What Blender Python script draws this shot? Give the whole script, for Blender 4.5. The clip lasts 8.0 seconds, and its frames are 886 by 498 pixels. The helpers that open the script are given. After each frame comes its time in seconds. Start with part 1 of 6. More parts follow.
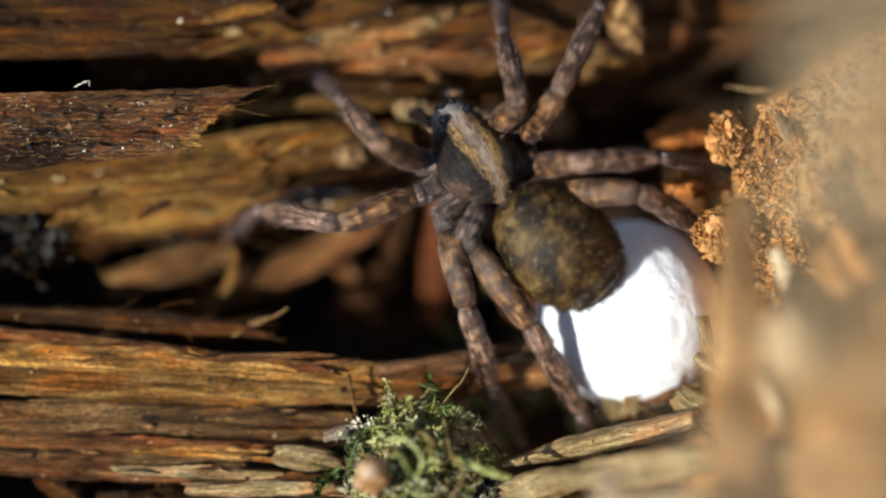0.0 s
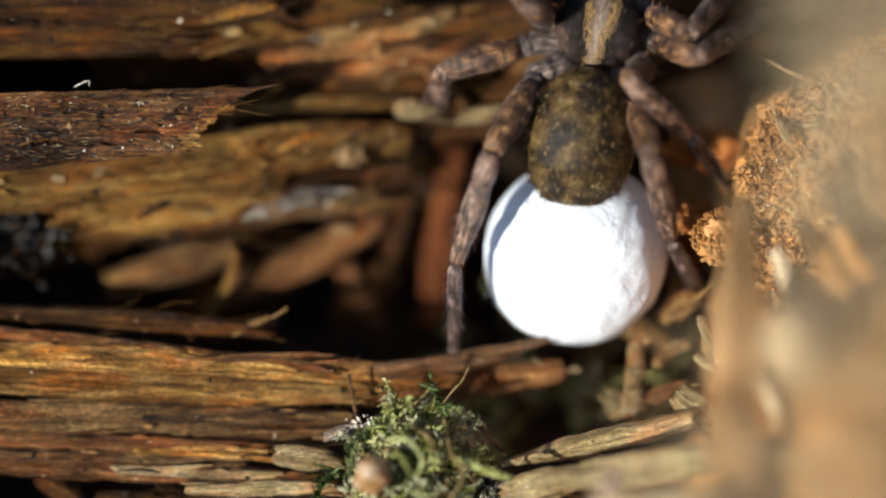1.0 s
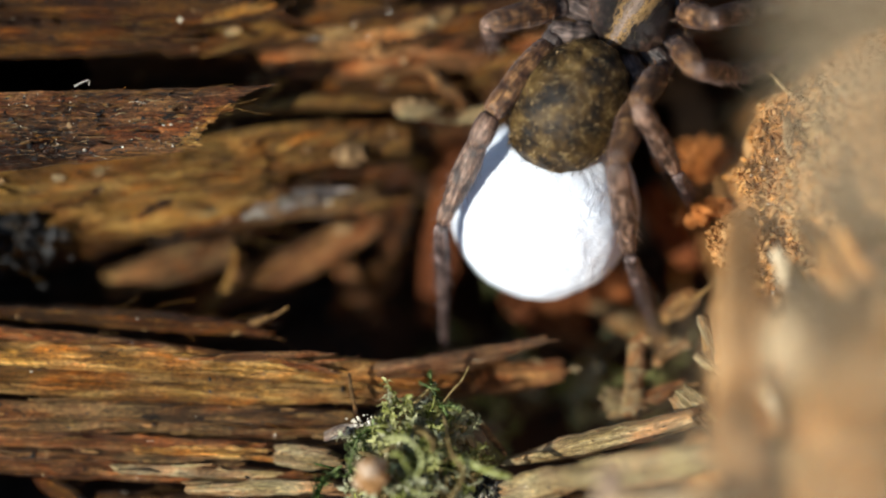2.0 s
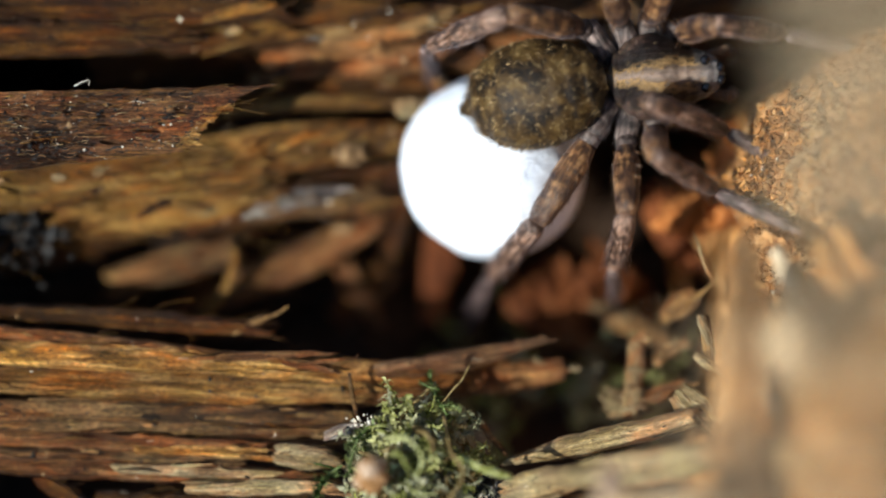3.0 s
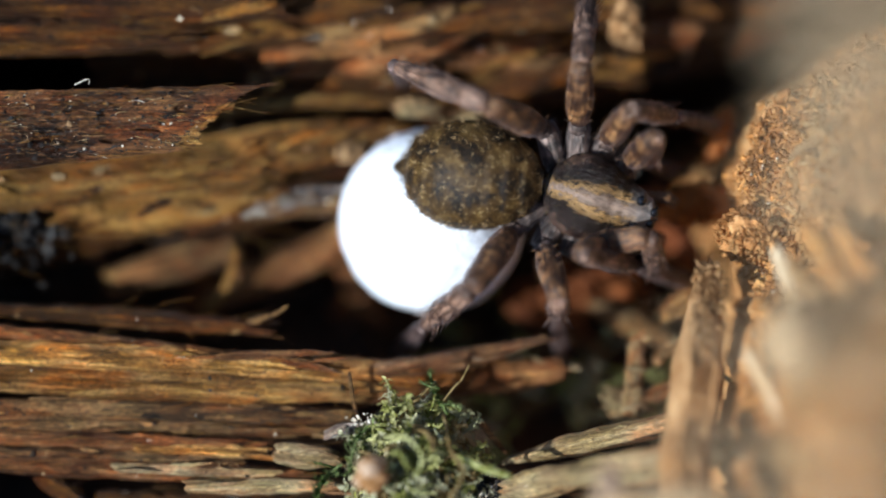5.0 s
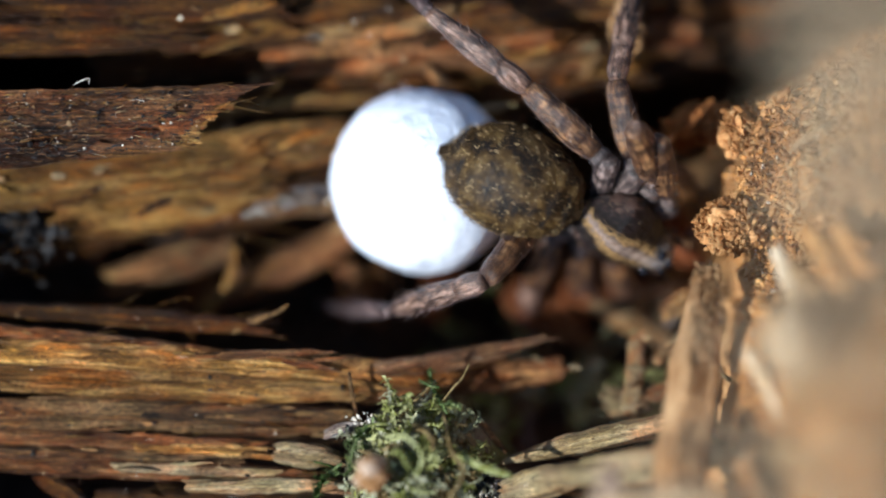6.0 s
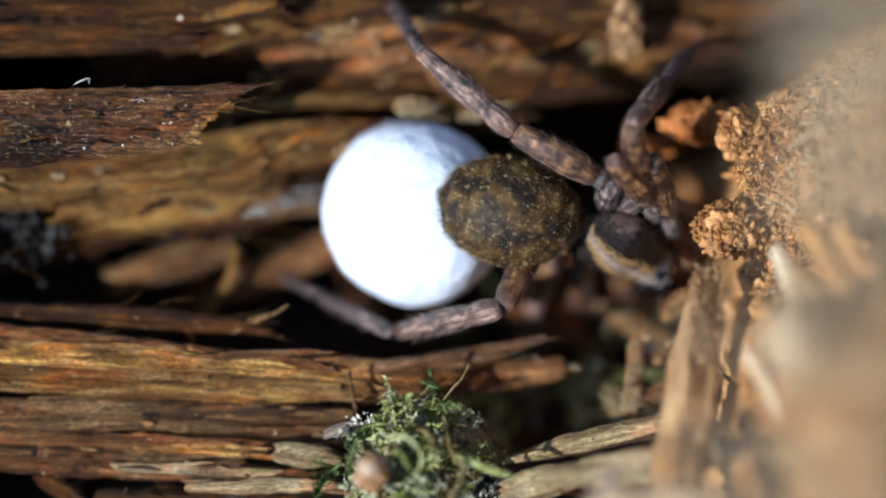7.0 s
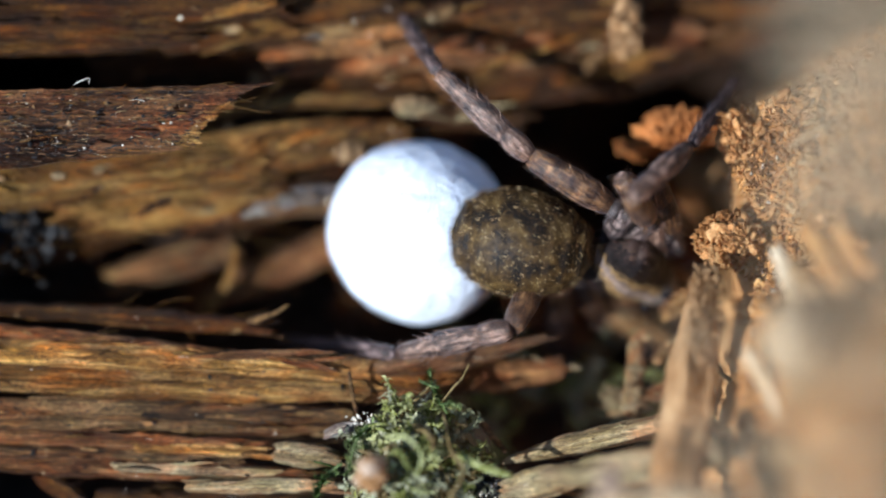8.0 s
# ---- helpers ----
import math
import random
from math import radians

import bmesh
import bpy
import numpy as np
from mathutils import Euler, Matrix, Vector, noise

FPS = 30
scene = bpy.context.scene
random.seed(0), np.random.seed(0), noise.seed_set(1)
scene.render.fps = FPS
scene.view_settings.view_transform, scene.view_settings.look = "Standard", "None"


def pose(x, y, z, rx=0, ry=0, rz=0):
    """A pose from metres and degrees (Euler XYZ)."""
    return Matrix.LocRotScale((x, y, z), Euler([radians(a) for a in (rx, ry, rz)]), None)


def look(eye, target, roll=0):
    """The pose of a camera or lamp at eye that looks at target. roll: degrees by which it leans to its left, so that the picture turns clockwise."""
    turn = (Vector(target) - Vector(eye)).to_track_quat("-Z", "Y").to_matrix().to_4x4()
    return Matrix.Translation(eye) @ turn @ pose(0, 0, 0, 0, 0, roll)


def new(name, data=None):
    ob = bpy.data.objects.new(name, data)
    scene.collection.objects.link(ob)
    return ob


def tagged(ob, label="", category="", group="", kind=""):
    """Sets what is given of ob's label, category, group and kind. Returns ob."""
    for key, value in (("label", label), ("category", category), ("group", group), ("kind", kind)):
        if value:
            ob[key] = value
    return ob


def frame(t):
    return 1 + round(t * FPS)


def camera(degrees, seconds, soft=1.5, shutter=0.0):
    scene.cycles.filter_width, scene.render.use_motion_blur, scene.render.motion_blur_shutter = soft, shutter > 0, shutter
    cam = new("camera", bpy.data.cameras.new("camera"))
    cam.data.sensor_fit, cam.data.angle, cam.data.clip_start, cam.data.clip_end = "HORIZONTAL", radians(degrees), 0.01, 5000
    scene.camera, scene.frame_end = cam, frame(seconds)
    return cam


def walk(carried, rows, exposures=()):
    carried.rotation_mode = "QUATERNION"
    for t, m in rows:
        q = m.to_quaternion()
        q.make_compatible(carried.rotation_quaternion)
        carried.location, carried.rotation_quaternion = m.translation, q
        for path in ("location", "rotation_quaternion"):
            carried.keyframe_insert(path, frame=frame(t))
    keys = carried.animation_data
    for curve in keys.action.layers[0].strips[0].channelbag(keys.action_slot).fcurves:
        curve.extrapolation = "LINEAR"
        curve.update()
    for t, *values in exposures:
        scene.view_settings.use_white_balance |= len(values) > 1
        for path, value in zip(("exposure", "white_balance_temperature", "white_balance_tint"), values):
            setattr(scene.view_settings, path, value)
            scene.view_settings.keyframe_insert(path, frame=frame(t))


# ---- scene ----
# A close view, straight down, of a wolf spider on a rotten log.
# Lengths in the tables below are millimetres; MM turns them into metres.
MM = 0.001
HEIGHT = 171.6  # of the lens over the plane of sharpness at z = 0

cam = camera(8.0, 8.0, soft=2.1, shutter=0.4)
cam.data.dof.use_dof = True
cam.data.dof.focus_distance = HEIGHT * MM
cam.data.dof.aperture_fstop = 14.5
walk(cam, [(0.0, pose(0, 0.077 * MM, HEIGHT * MM)), (1.0, pose(0, 0.072 * MM, HEIGHT * MM)),
           (2.0, pose(0, 0.052 * MM, HEIGHT * MM)), (3.0, pose(0, 0.045 * MM, HEIGHT * MM)),
           (3.5, pose(0, 0.032 * MM, HEIGHT * MM)), (4.5, pose(0, 0.028 * MM, HEIGHT * MM)),
           (6.0, pose(0, 0.003 * MM, HEIGHT * MM)), (8.0, pose(0, 0, HEIGHT * MM))],
     exposures=[(0.0, 0.48, 6250, 2), (1.7, 0.45, 6100, 2), (3.0, 0.43, 5850, 2), (4.5, 0.42, 5600, 3), (6.0, 0.41, 5300, 5), (8.0, 0.47, 5150, 5)])

# ---- light: low sun beside a blue sky ----
SUN_DIR = Vector((-0.62, -0.22, 0.75)).normalized()
sky_world = bpy.data.worlds.new("sky")
scene.world = sky_world
sky_world.use_nodes = True
sky_tex = sky_world.node_tree.nodes.new("ShaderNodeTexSky")
sky_tex.sky_type, sky_tex.sun_disc = "NISHITA", False
sky_tex.sun_elevation = math.asin(SUN_DIR.z)
sky_tex.sun_rotation = math.atan2(SUN_DIR.x, SUN_DIR.y)
sky_back = sky_world.node_tree.nodes["Background"]
sky_back.inputs[1].default_value = 0.095
sky_world.node_tree.links.new(sky_tex.outputs[0], sky_back.inputs[0])
sun = new("sun", bpy.data.lights.new("sun", "SUN"))
sun.data.energy, sun.data.angle, sun.data.color = 5.6, radians(0.6), (1.0, 0.95, 0.87)
sun.matrix_basis = look(SUN_DIR * 2, (0, 0, 0))


# ---- materials ----
def material(name):
    mat = bpy.data.materials.new(name)
    mat.use_nodes = True
    tree = mat.node_tree
    return mat, tree, tree.nodes["Principled BSDF"]


def add_node(tree, kind, links=(), **values):
    node = tree.nodes.new(kind)
    for key, value in values.items():
        node.inputs[key.replace("_", " ")].default_value = value
    for slot, source in links:
        tree.links.new(source, node.inputs[slot])
    return node


def add_ramp(tree, source, stops):
    ramp = tree.nodes.new("ShaderNodeValToRGB")
    while len(ramp.color_ramp.elements) < len(stops):
        ramp.color_ramp.elements.new(0.5)
    for element, (at, colour) in zip(ramp.color_ramp.elements, stops):
        element.position, element.color = at, (*colour, 1)
    tree.links.new(source, ramp.inputs[0])
    return ramp.outputs[0]


def mixed(tree, factor, a, b, how="MIX"):
    mix = tree.nodes.new("ShaderNodeMix")
    mix.data_type, mix.blend_type = "RGBA", how
    for slot, source in ((0, factor), (6, a), (7, b)):
        if isinstance(source, (float, int)):
            mix.inputs[slot].default_value = source
        elif isinstance(source, tuple):
            mix.inputs[slot].default_value = (*source, 1)
        else:
            tree.links.new(source, mix.inputs[slot])
    return mix.outputs[2]


def shifted(tree, scale):
    """Object space in millimetres times scale, moved by a random step for each object."""
    coords = tree.nodes.new("ShaderNodeTexCoord")
    info = tree.nodes.new("ShaderNodeObjectInfo")
    step = add_node(tree, "ShaderNodeVectorMath", [(0, info.outputs["Random"])])
    step.operation = "SCALE"
    tree.links.new(info.outputs["Random"], step.inputs[0])
    step.inputs["Scale"].default_value = 90.0
    mapping = add_node(tree, "ShaderNodeMapping", [("Vector", coords.outputs["Object"]), ("Location", step.outputs[0])])
    mapping.inputs["Scale"].default_value = [1000 * s for s in scale]
    return mapping.outputs[0], info.outputs["Random"]


def noise_tex(tree, vector, scale, detail=5.0, rough=0.6, warp=0.0):
    node = add_node(tree, "ShaderNodeTexNoise", [("Vector", vector)], Scale=scale, Detail=detail, Roughness=rough, Distortion=warp)
    return node.outputs[0]


def relief(tree, shader, height, distance, strength=0.7):
    bump = add_node(tree, "ShaderNodeBump", [("Height", height)], Strength=strength, Distance=distance * MM)
    tree.links.new(bump.outputs[0], shader.inputs["Normal"])


def wood_material(name, deep, body, light, stain, rough=0.55, stain_at=0.58, even=0.85):
    """Fibres along local x, blotches across them, black stains and a relief of fibres."""
    mat, tree, shader = material(name)
    along, rnd = shifted(tree, (0.10, 1.6, 1.6))
    blot, _ = shifted(tree, (0.35, 0.9, 0.9))
    fibre = noise_tex(tree, along, 2.2, 8, 0.68, 0.3)
    wide = noise_tex(tree, blot, 0.9, 4, 0.6, 0.4)
    colour = add_ramp(tree, fibre, [(0.28, deep), (0.47, body), (0.60, light), (0.75, body)])
    tone = add_ramp(tree, wide, [(0.34, (0.22, 0.19, 0.18)), (0.5, (0.9, 0.88, 0.86)), (0.68, (1.55, 1.5, 1.35))])
    colour = mixed(tree, even, colour, tone, "MULTIPLY")
    thin, _ = shifted(tree, (0.28, 5.5, 5.5))
    thread = noise_tex(tree, thin, 2.6, 6, 0.75)
    colour = mixed(tree, even * 0.85, colour, add_ramp(tree, thread, [(0.36, (0.12, 0.10, 0.09)), (0.50, (0.9, 0.9, 0.9)), (0.66, (1.9, 1.85, 1.7))]), "MULTIPLY")
    fleck, _ = shifted(tree, (2.8, 6.0, 6.0))
    bits = noise_tex(tree, fleck, 2.3, 6, 0.78, 0.3)
    colour = mixed(tree, even * 0.85, colour, add_ramp(tree, bits, [(0.36, (0.22, 0.19, 0.17)), (0.50, (1.0, 1.0, 1.0)), (0.62, (2.4, 2.3, 2.1))]), "MULTIPLY")
    patch, _ = shifted(tree, (0.5, 1.2, 1.2))
    ruddy = noise_tex(tree, patch, 1.1, 4, 0.6)
    colour = mixed(tree, 0.8, colour, add_ramp(tree, ruddy, [(0.36, (1.2, 0.82, 0.70)), (0.5, (1, 1, 1)), (0.64, (0.98, 1.06, 0.95))]), "MULTIPLY")
    spots, _ = shifted(tree, (0.8, 1.7, 1.7))
    dirt = noise_tex(tree, spots, 1.3, 6, 0.7)
    mask = add_ramp(tree, dirt, [(stain_at, (0, 0, 0)), (stain_at + 0.09, (1, 1, 1))])
    colour = mixed(tree, mask, colour, stain)
    hue = add_node(tree, "ShaderNodeHueSaturation", [("Color", colour)], Saturation=1.1)
    span = add_node(tree, "ShaderNodeMapRange", [("Value", rnd)])
    span.inputs["To Min"].default_value, span.inputs["To Max"].default_value = 0.75, 1.25
    tree.links.new(span.outputs[0], hue.inputs["Value"])
    tree.links.new(hue.outputs[0], shader.inputs["Base Color"])
    gloss = add_ramp(tree, wide, [(0.3, (rough - 0.15,) * 3), (0.7, (rough + 0.2,) * 3)])
    tree.links.new(gloss, shader.inputs["Roughness"])
    shader.inputs["Specular IOR Level"].default_value = 0.26
    relief(tree, shader, mixed(tree, 0.5, fibre, mixed(tree, 0.6, thread, bits)), 0.40, 1.0)
    return mat


def crumb_material(name, deep, body, light, scale=2.0, rough=0.7, bump=0.15, thin=0.0, vary=0.75):
    """Mealy rot, moss or soil: grains in three tones that differ from piece to piece."""
    mat, tree, shader = material(name)
    grain, _ = shifted(tree, (1, 1, 1))
    small = noise_tex(tree, grain, scale * 2.5, 7, 0.7)
    big = noise_tex(tree, grain, scale * 0.35, 4, 0.6)
    both = mixed(tree, 0.5, small, big)
    colour = add_ramp(tree, both, [(0.33, deep), (0.48, body), (0.60, light)])
    geo = tree.nodes.new("ShaderNodeNewGeometry")
    tone = add_ramp(tree, geo.outputs["Random Per Island"], [(0.0, (0.5, 0.45, 0.4)), (0.6, (1, 1, 1)), (1.0, (1.5, 1.45, 1.35))])
    colour = mixed(tree, vary, colour, tone, "MULTIPLY")
    tree.links.new(colour, shader.inputs["Base Color"])
    shader.inputs["Roughness"].default_value = rough
    shader.inputs["Specular IOR Level"].default_value = 0.15
    relief(tree, shader, small, bump, 0.8)
    if thin:
        # thin flakes let light through
        glow = add_node(tree, "ShaderNodeBsdfTranslucent", [("Color", colour)])
        both = add_node(tree, "ShaderNodeMixShader", [(1, shader.outputs[0]), (2, glow.outputs[0])])
        both.inputs[0].default_value = thin
        tree.links.new(both.outputs[0], tree.nodes["Material Output"].inputs[0])
    return mat


WOOD_GOLD = wood_material("golden_rotten_wood", (0.044, 0.020, 0.007), (0.200, 0.100, 0.033), (0.37, 0.22, 0.088), (0.014, 0.007, 0.004), 0.5, 0.62, 0.6)
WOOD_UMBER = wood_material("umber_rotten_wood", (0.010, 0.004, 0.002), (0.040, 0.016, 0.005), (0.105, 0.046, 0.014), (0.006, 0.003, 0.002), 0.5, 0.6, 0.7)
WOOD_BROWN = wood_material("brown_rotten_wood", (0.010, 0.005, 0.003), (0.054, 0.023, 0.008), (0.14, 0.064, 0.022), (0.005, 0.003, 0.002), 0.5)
WOOD_DARK = wood_material("dark_weathered_wood", (0.015, 0.008, 0.005), (0.092, 0.042, 0.022), (0.24, 0.124, 0.066), (0.004, 0.003, 0.003), 0.42, 0.56, 0.95)
WOOD_RED = wood_material("reddish_split_wood", (0.028, 0.012, 0.007), (0.165, 0.074, 0.036), (0.33, 0.175, 0.090), (0.009, 0.004, 0.003), 0.42, 0.6, 0.7)
WOOD_PALE = wood_material("pale_dry_wood", (0.09, 0.055, 0.027), (0.27, 0.185, 0.10), (0.47, 0.36, 0.22), (0.06, 0.036, 0.02), 0.6, 0.66, 0.6)
WOOD_TAN = wood_material("tan_rotten_wood", (0.026, 0.014, 0.007), (0.132, 0.071, 0.033), (0.29, 0.178, 0.092), (0.010, 0.006, 0.004), 0.55)
WOOD_HONEY = wood_material("honey_brown_split_wood", (0.042, 0.019, 0.008), (0.27, 0.135, 0.050), (0.55, 0.335, 0.150), (0.022, 0.012, 0.006), 0.45, 0.64, 0.72)
WOOD_STICK = wood_material("pinkish_brown_stick", (0.05, 0.024, 0.013), (0.22, 0.115, 0.062), (0.38, 0.22, 0.13), (0.03, 0.015, 0.009), 0.45, 0.64, 0.6)
WOOD_GREY = wood_material("grey_mouldy_wood", (0.06, 0.046, 0.038), (0.19, 0.155, 0.135), (0.38, 0.34, 0.33), (0.02, 0.014, 0.011), 0.6)
ROT_ORANGE = crumb_material("orange_crumbling_rot", (0.29, 0.115, 0.036), (0.53, 0.250, 0.082), (0.66, 0.40, 0.175), vary=0.25)
ROT_FLAKE = crumb_material("orange_rot_flake", (0.31, 0.118, 0.036), (0.56, 0.260, 0.080), (0.68, 0.41, 0.170), thin=0.5, vary=0.3)
ROT_GOLD = crumb_material("golden_crumbling_rot", (0.30, 0.145, 0.050), (0.55, 0.32, 0.125), (0.70, 0.48, 0.235), thin=0.4, vary=0.3)
ROT_PALE = crumb_material("pale_crumbling_rot", (0.36, 0.22, 0.10), (0.68, 0.47, 0.255), (0.80, 0.62, 0.40), vary=0.5)
ROT_TAN = crumb_material("tan_crumbling_rot", (0.07, 0.036, 0.016), (0.25, 0.145, 0.066), (0.44, 0.29, 0.15))
BARK_FIBRE = crumb_material("pale_bark_fibre", (0.50, 0.38, 0.235), (0.70, 0.56, 0.37), (0.80, 0.68, 0.48), thin=0.5, vary=0.5)
ROT_RED = crumb_material("dark_red_bark", (0.022, 0.006, 0.002), (0.100, 0.027, 0.007), (0.20, 0.062, 0.017))
BARK_RED = crumb_material("orange_red_bark", (0.03, 0.009, 0.003), (0.13, 0.038, 0.010), (0.24, 0.085, 0.026))
ROT_DARK = crumb_material("brown_crumbling_rot", (0.085, 0.038, 0.014), (0.27, 0.140, 0.056), (0.44, 0.27, 0.130))
STUB = crumb_material("pinkish_wood_stub", (0.26, 0.17, 0.12), (0.48, 0.34, 0.26), (0.60, 0.46, 0.37))
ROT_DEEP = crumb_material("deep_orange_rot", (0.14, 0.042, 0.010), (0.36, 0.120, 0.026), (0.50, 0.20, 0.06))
ROT_BRIGHT = crumb_material("bright_orange_rot", (0.20, 0.07, 0.016), (0.50, 0.22, 0.055), (0.68, 0.38, 0.13))
# soil colour taken down to near black to stand in for the hollow's shade
SHADED_SOIL = crumb_material("shade_darkened_log_soil", (0.005, 0.003, 0.002), (0.020, 0.010, 0.005), (0.05, 0.024, 0.010), 1.2)
CHAR = crumb_material("black_soil_crumbs", (0.005, 0.004, 0.004), (0.016, 0.014, 0.013), (0.05, 0.047, 0.047), 2.0, 0.4)
SPECK = crumb_material("pale_specks", (0.35, 0.28, 0.18), (0.58, 0.50, 0.38), (0.75, 0.70, 0.62), 3.0, 0.5, 0.03)
MOSS_GREEN = crumb_material("moss_leaf", (0.036, 0.038, 0.008), (0.240, 0.245, 0.055), (0.62, 0.60, 0.28), 2.0, 0.35, 0.03, 0.35)
MOSS_BROWN = crumb_material("withered_moss", (0.035, 0.022, 0.008), (0.15, 0.10, 0.035), (0.33, 0.24, 0.10), 2.0, 0.45, 0.03, 0.2)
BUD = crumb_material("cream_orange_bud", (0.11, 0.048, 0.014), (0.27, 0.135, 0.05), (0.45, 0.35, 0.26), 0.8, 0.5, 0.03)
MOSS_PALE = crumb_material("pale_moss_stem", (0.13, 0.135, 0.05), (0.34, 0.33, 0.18), (0.60, 0.57, 0.40), 2.0, 0.4, 0.03, 0.25)


# ---- building ----
def mesh_object(name, points, faces, mat, parent=None, label="", smooth=True):
    """One mesh object from points in millimetres."""
    data = bpy.data.meshes.new(name)
    data.from_pydata([(p[0] * MM, p[1] * MM, p[2] * MM) for p in points], [], faces)
    data.materials.append(mat)
    if smooth:
        data.polygons.foreach_set("use_smooth", [True] * len(data.polygons))
    data.update()
    ob = new(name, data)
    if parent:
        ob.parent = parent
    if label:
        ob["label"] = label
    return ob


def nz(x, y, z=0.0):
    return noise.noise((x, y, z))


def aim(a, b, roll=0.0):
    """The pose at a, in millimetres, with local x towards b and local z up."""
    a, b = Vector(a), Vector(b)
    turn = (b - a).to_track_quat("X", "Z").to_matrix().to_4x4()
    return Matrix.Translation(a * MM) @ turn @ pose(0, 0, 0, roll)


def sliver_mesh(length, width, thick, jag, taper, bend, ridge, seed, skew=0.0):
    """A split of wood along local x, with grooved sides and broken fibres at both ends."""
    nu = max(10, min(150, int(length / 0.065)))
    nv = max(16, min(84, int((width + thick) * 2 / 0.06)))
    points, faces = [], []
    for i in range(nu + 1):
        u = i / nu
        grow = min(1.0, taper[0] + (1 - taper[0]) * u * 3.0) * min(1.0, taper[1] + (1 - taper[1]) * (1 - u) * 3.0)
        for j in range(nv):
            a = 2 * math.pi * j / nv
            c, s = math.cos(a), math.sin(a)
            y = width / 2 * math.copysign(abs(c) ** 0.75, c)
            z = thick / 2 * math.copysign(abs(s) ** 0.8, s)
            e0 = nz(y * 2.2, z * 1.5, seed) + 0.7 * nz(y * 6, z * 4, seed + 9)
            e1 = nz(y * 2.2, z * 1.5, seed + 31) + 0.7 * nz(y * 6, z * 4, seed + 40)
            x = length * u + jag[0] * e0 * (1 - u) ** 3 + jag[1] * e1 * u ** 3 + skew * y * u ** 3
            g = nz(y * 1.7 + seed, x * 0.10, z * 2) + 0.75 * nz(y * 4.5, x * 0.16, z * 4 + seed) + 0.5 * abs(nz(y * 9, x * 0.3 + seed, z * 9))
            g += 0.45 * nz(x * 1.1, y * 2.4, seed + 3) + 0.3 * nz(x * 0.9, y * 14, z * 14 + seed) + 0.25 * nz(x * 4, y * 7, seed)
            side = ridge * g
            wob = 0.10 * width * nz(x * 0.45, seed, 0.5) + bend * (math.sin(math.pi * u)) + 0.05 * nz(x * 1.7, seed, 7)
            points.append((x, y * grow + wob + side * c * 0.6, z * (0.4 + 0.6 * grow) + side * (0.35 + abs(s)) * math.copysign(1, s) + 0.25 * thick * nz(x * 0.4, seed, 2)))
    for i in range(nu):
        for j in range(nv):
            k = (j + 1) % nv
            faces.append((i * nv + j, i * nv + k, (i + 1) * nv + k, (i + 1) * nv + j))
    for row, flip in ((0, True), (nu, False)):
        ring = [row * nv + j for j in range(nv)]
        mid = len(points)
        px = sum(points[r][0] for r in ring) / nv
        py = sum(points[r][1] for r in ring) / nv
        pz = sum(points[r][2] for r in ring) / nv
        points.append((px + (0.25 if flip else -0.25) * min(1, width), py, pz))
        for j in range(nv):
            k = (j + 1) % nv
            faces.append((mid, ring[k], ring[j]) if flip else (mid, ring[j], ring[k]))
    return points, faces


SEED = [3]


def fibre(parent, at, length, r, mat, rng):
    """A loose strand that has lifted off a splinter, along its grain."""
    n, m = 7, 5
    bend, lift = rng.uniform(-0.12, 0.12) * length, rng.uniform(0.0, 0.10) * length
    points, faces = [], []
    for i in range(n + 1):
        u = i / n
        w = r * math.sin(math.pi * (0.12 + 0.86 * u)) * rng.uniform(0.8, 1.2)
        for j in range(m):
            an = 2 * math.pi * j / m
            points.append((at[0] + length * u, at[1] + bend * u * u + w * math.cos(an) * 1.4, at[2] - 0.04 + lift * u * u + w * math.sin(an) * 0.8))
    for i in range(n):
        for j in range(m):
            k = (j + 1) % m
            faces.append((i * m + j, i * m + k, (i + 1) * m + k, (i + 1) * m + j))
    return mesh_object("fibre", points, faces, mat, parent)


def sliver(a, b, width, mat, label, thick=0.8, jag=(0.4, 0.4), taper=(0.8, 0.6), bend=0.0, ridge=0.07, roll=0.0, name="wood_splinter", frays=1.0, skew=0.0):
    SEED[0] += 7
    length = (Vector(b) - Vector(a)).length
    points, faces = sliver_mesh(length, width, thick, jag, taper, bend, ridge, SEED[0] * 1.37, skew)
    ob = mesh_object(name, points, faces, mat)
    ob.matrix_basis = aim(a, b, roll)
    rng = random.Random(SEED[0])
    for _ in range(max(2, min(9, int(length * 0.9 * frays)))):
        at_end = rng.random() < 0.35
        x = length * (rng.choice((0.03, 0.93)) if at_end else rng.uniform(0.05, 0.9))
        y = width * rng.uniform(-0.46, 0.46) * (0.6 if at_end else 1.0)
        fibre(ob, (x, y, thick * 0.42 + ridge), rng.uniform(0.35, 1.5), rng.uniform(0.025, 0.07), mat, rng)
    return tagged(ob, label, "wood splinter", "splinters of the rotten log")


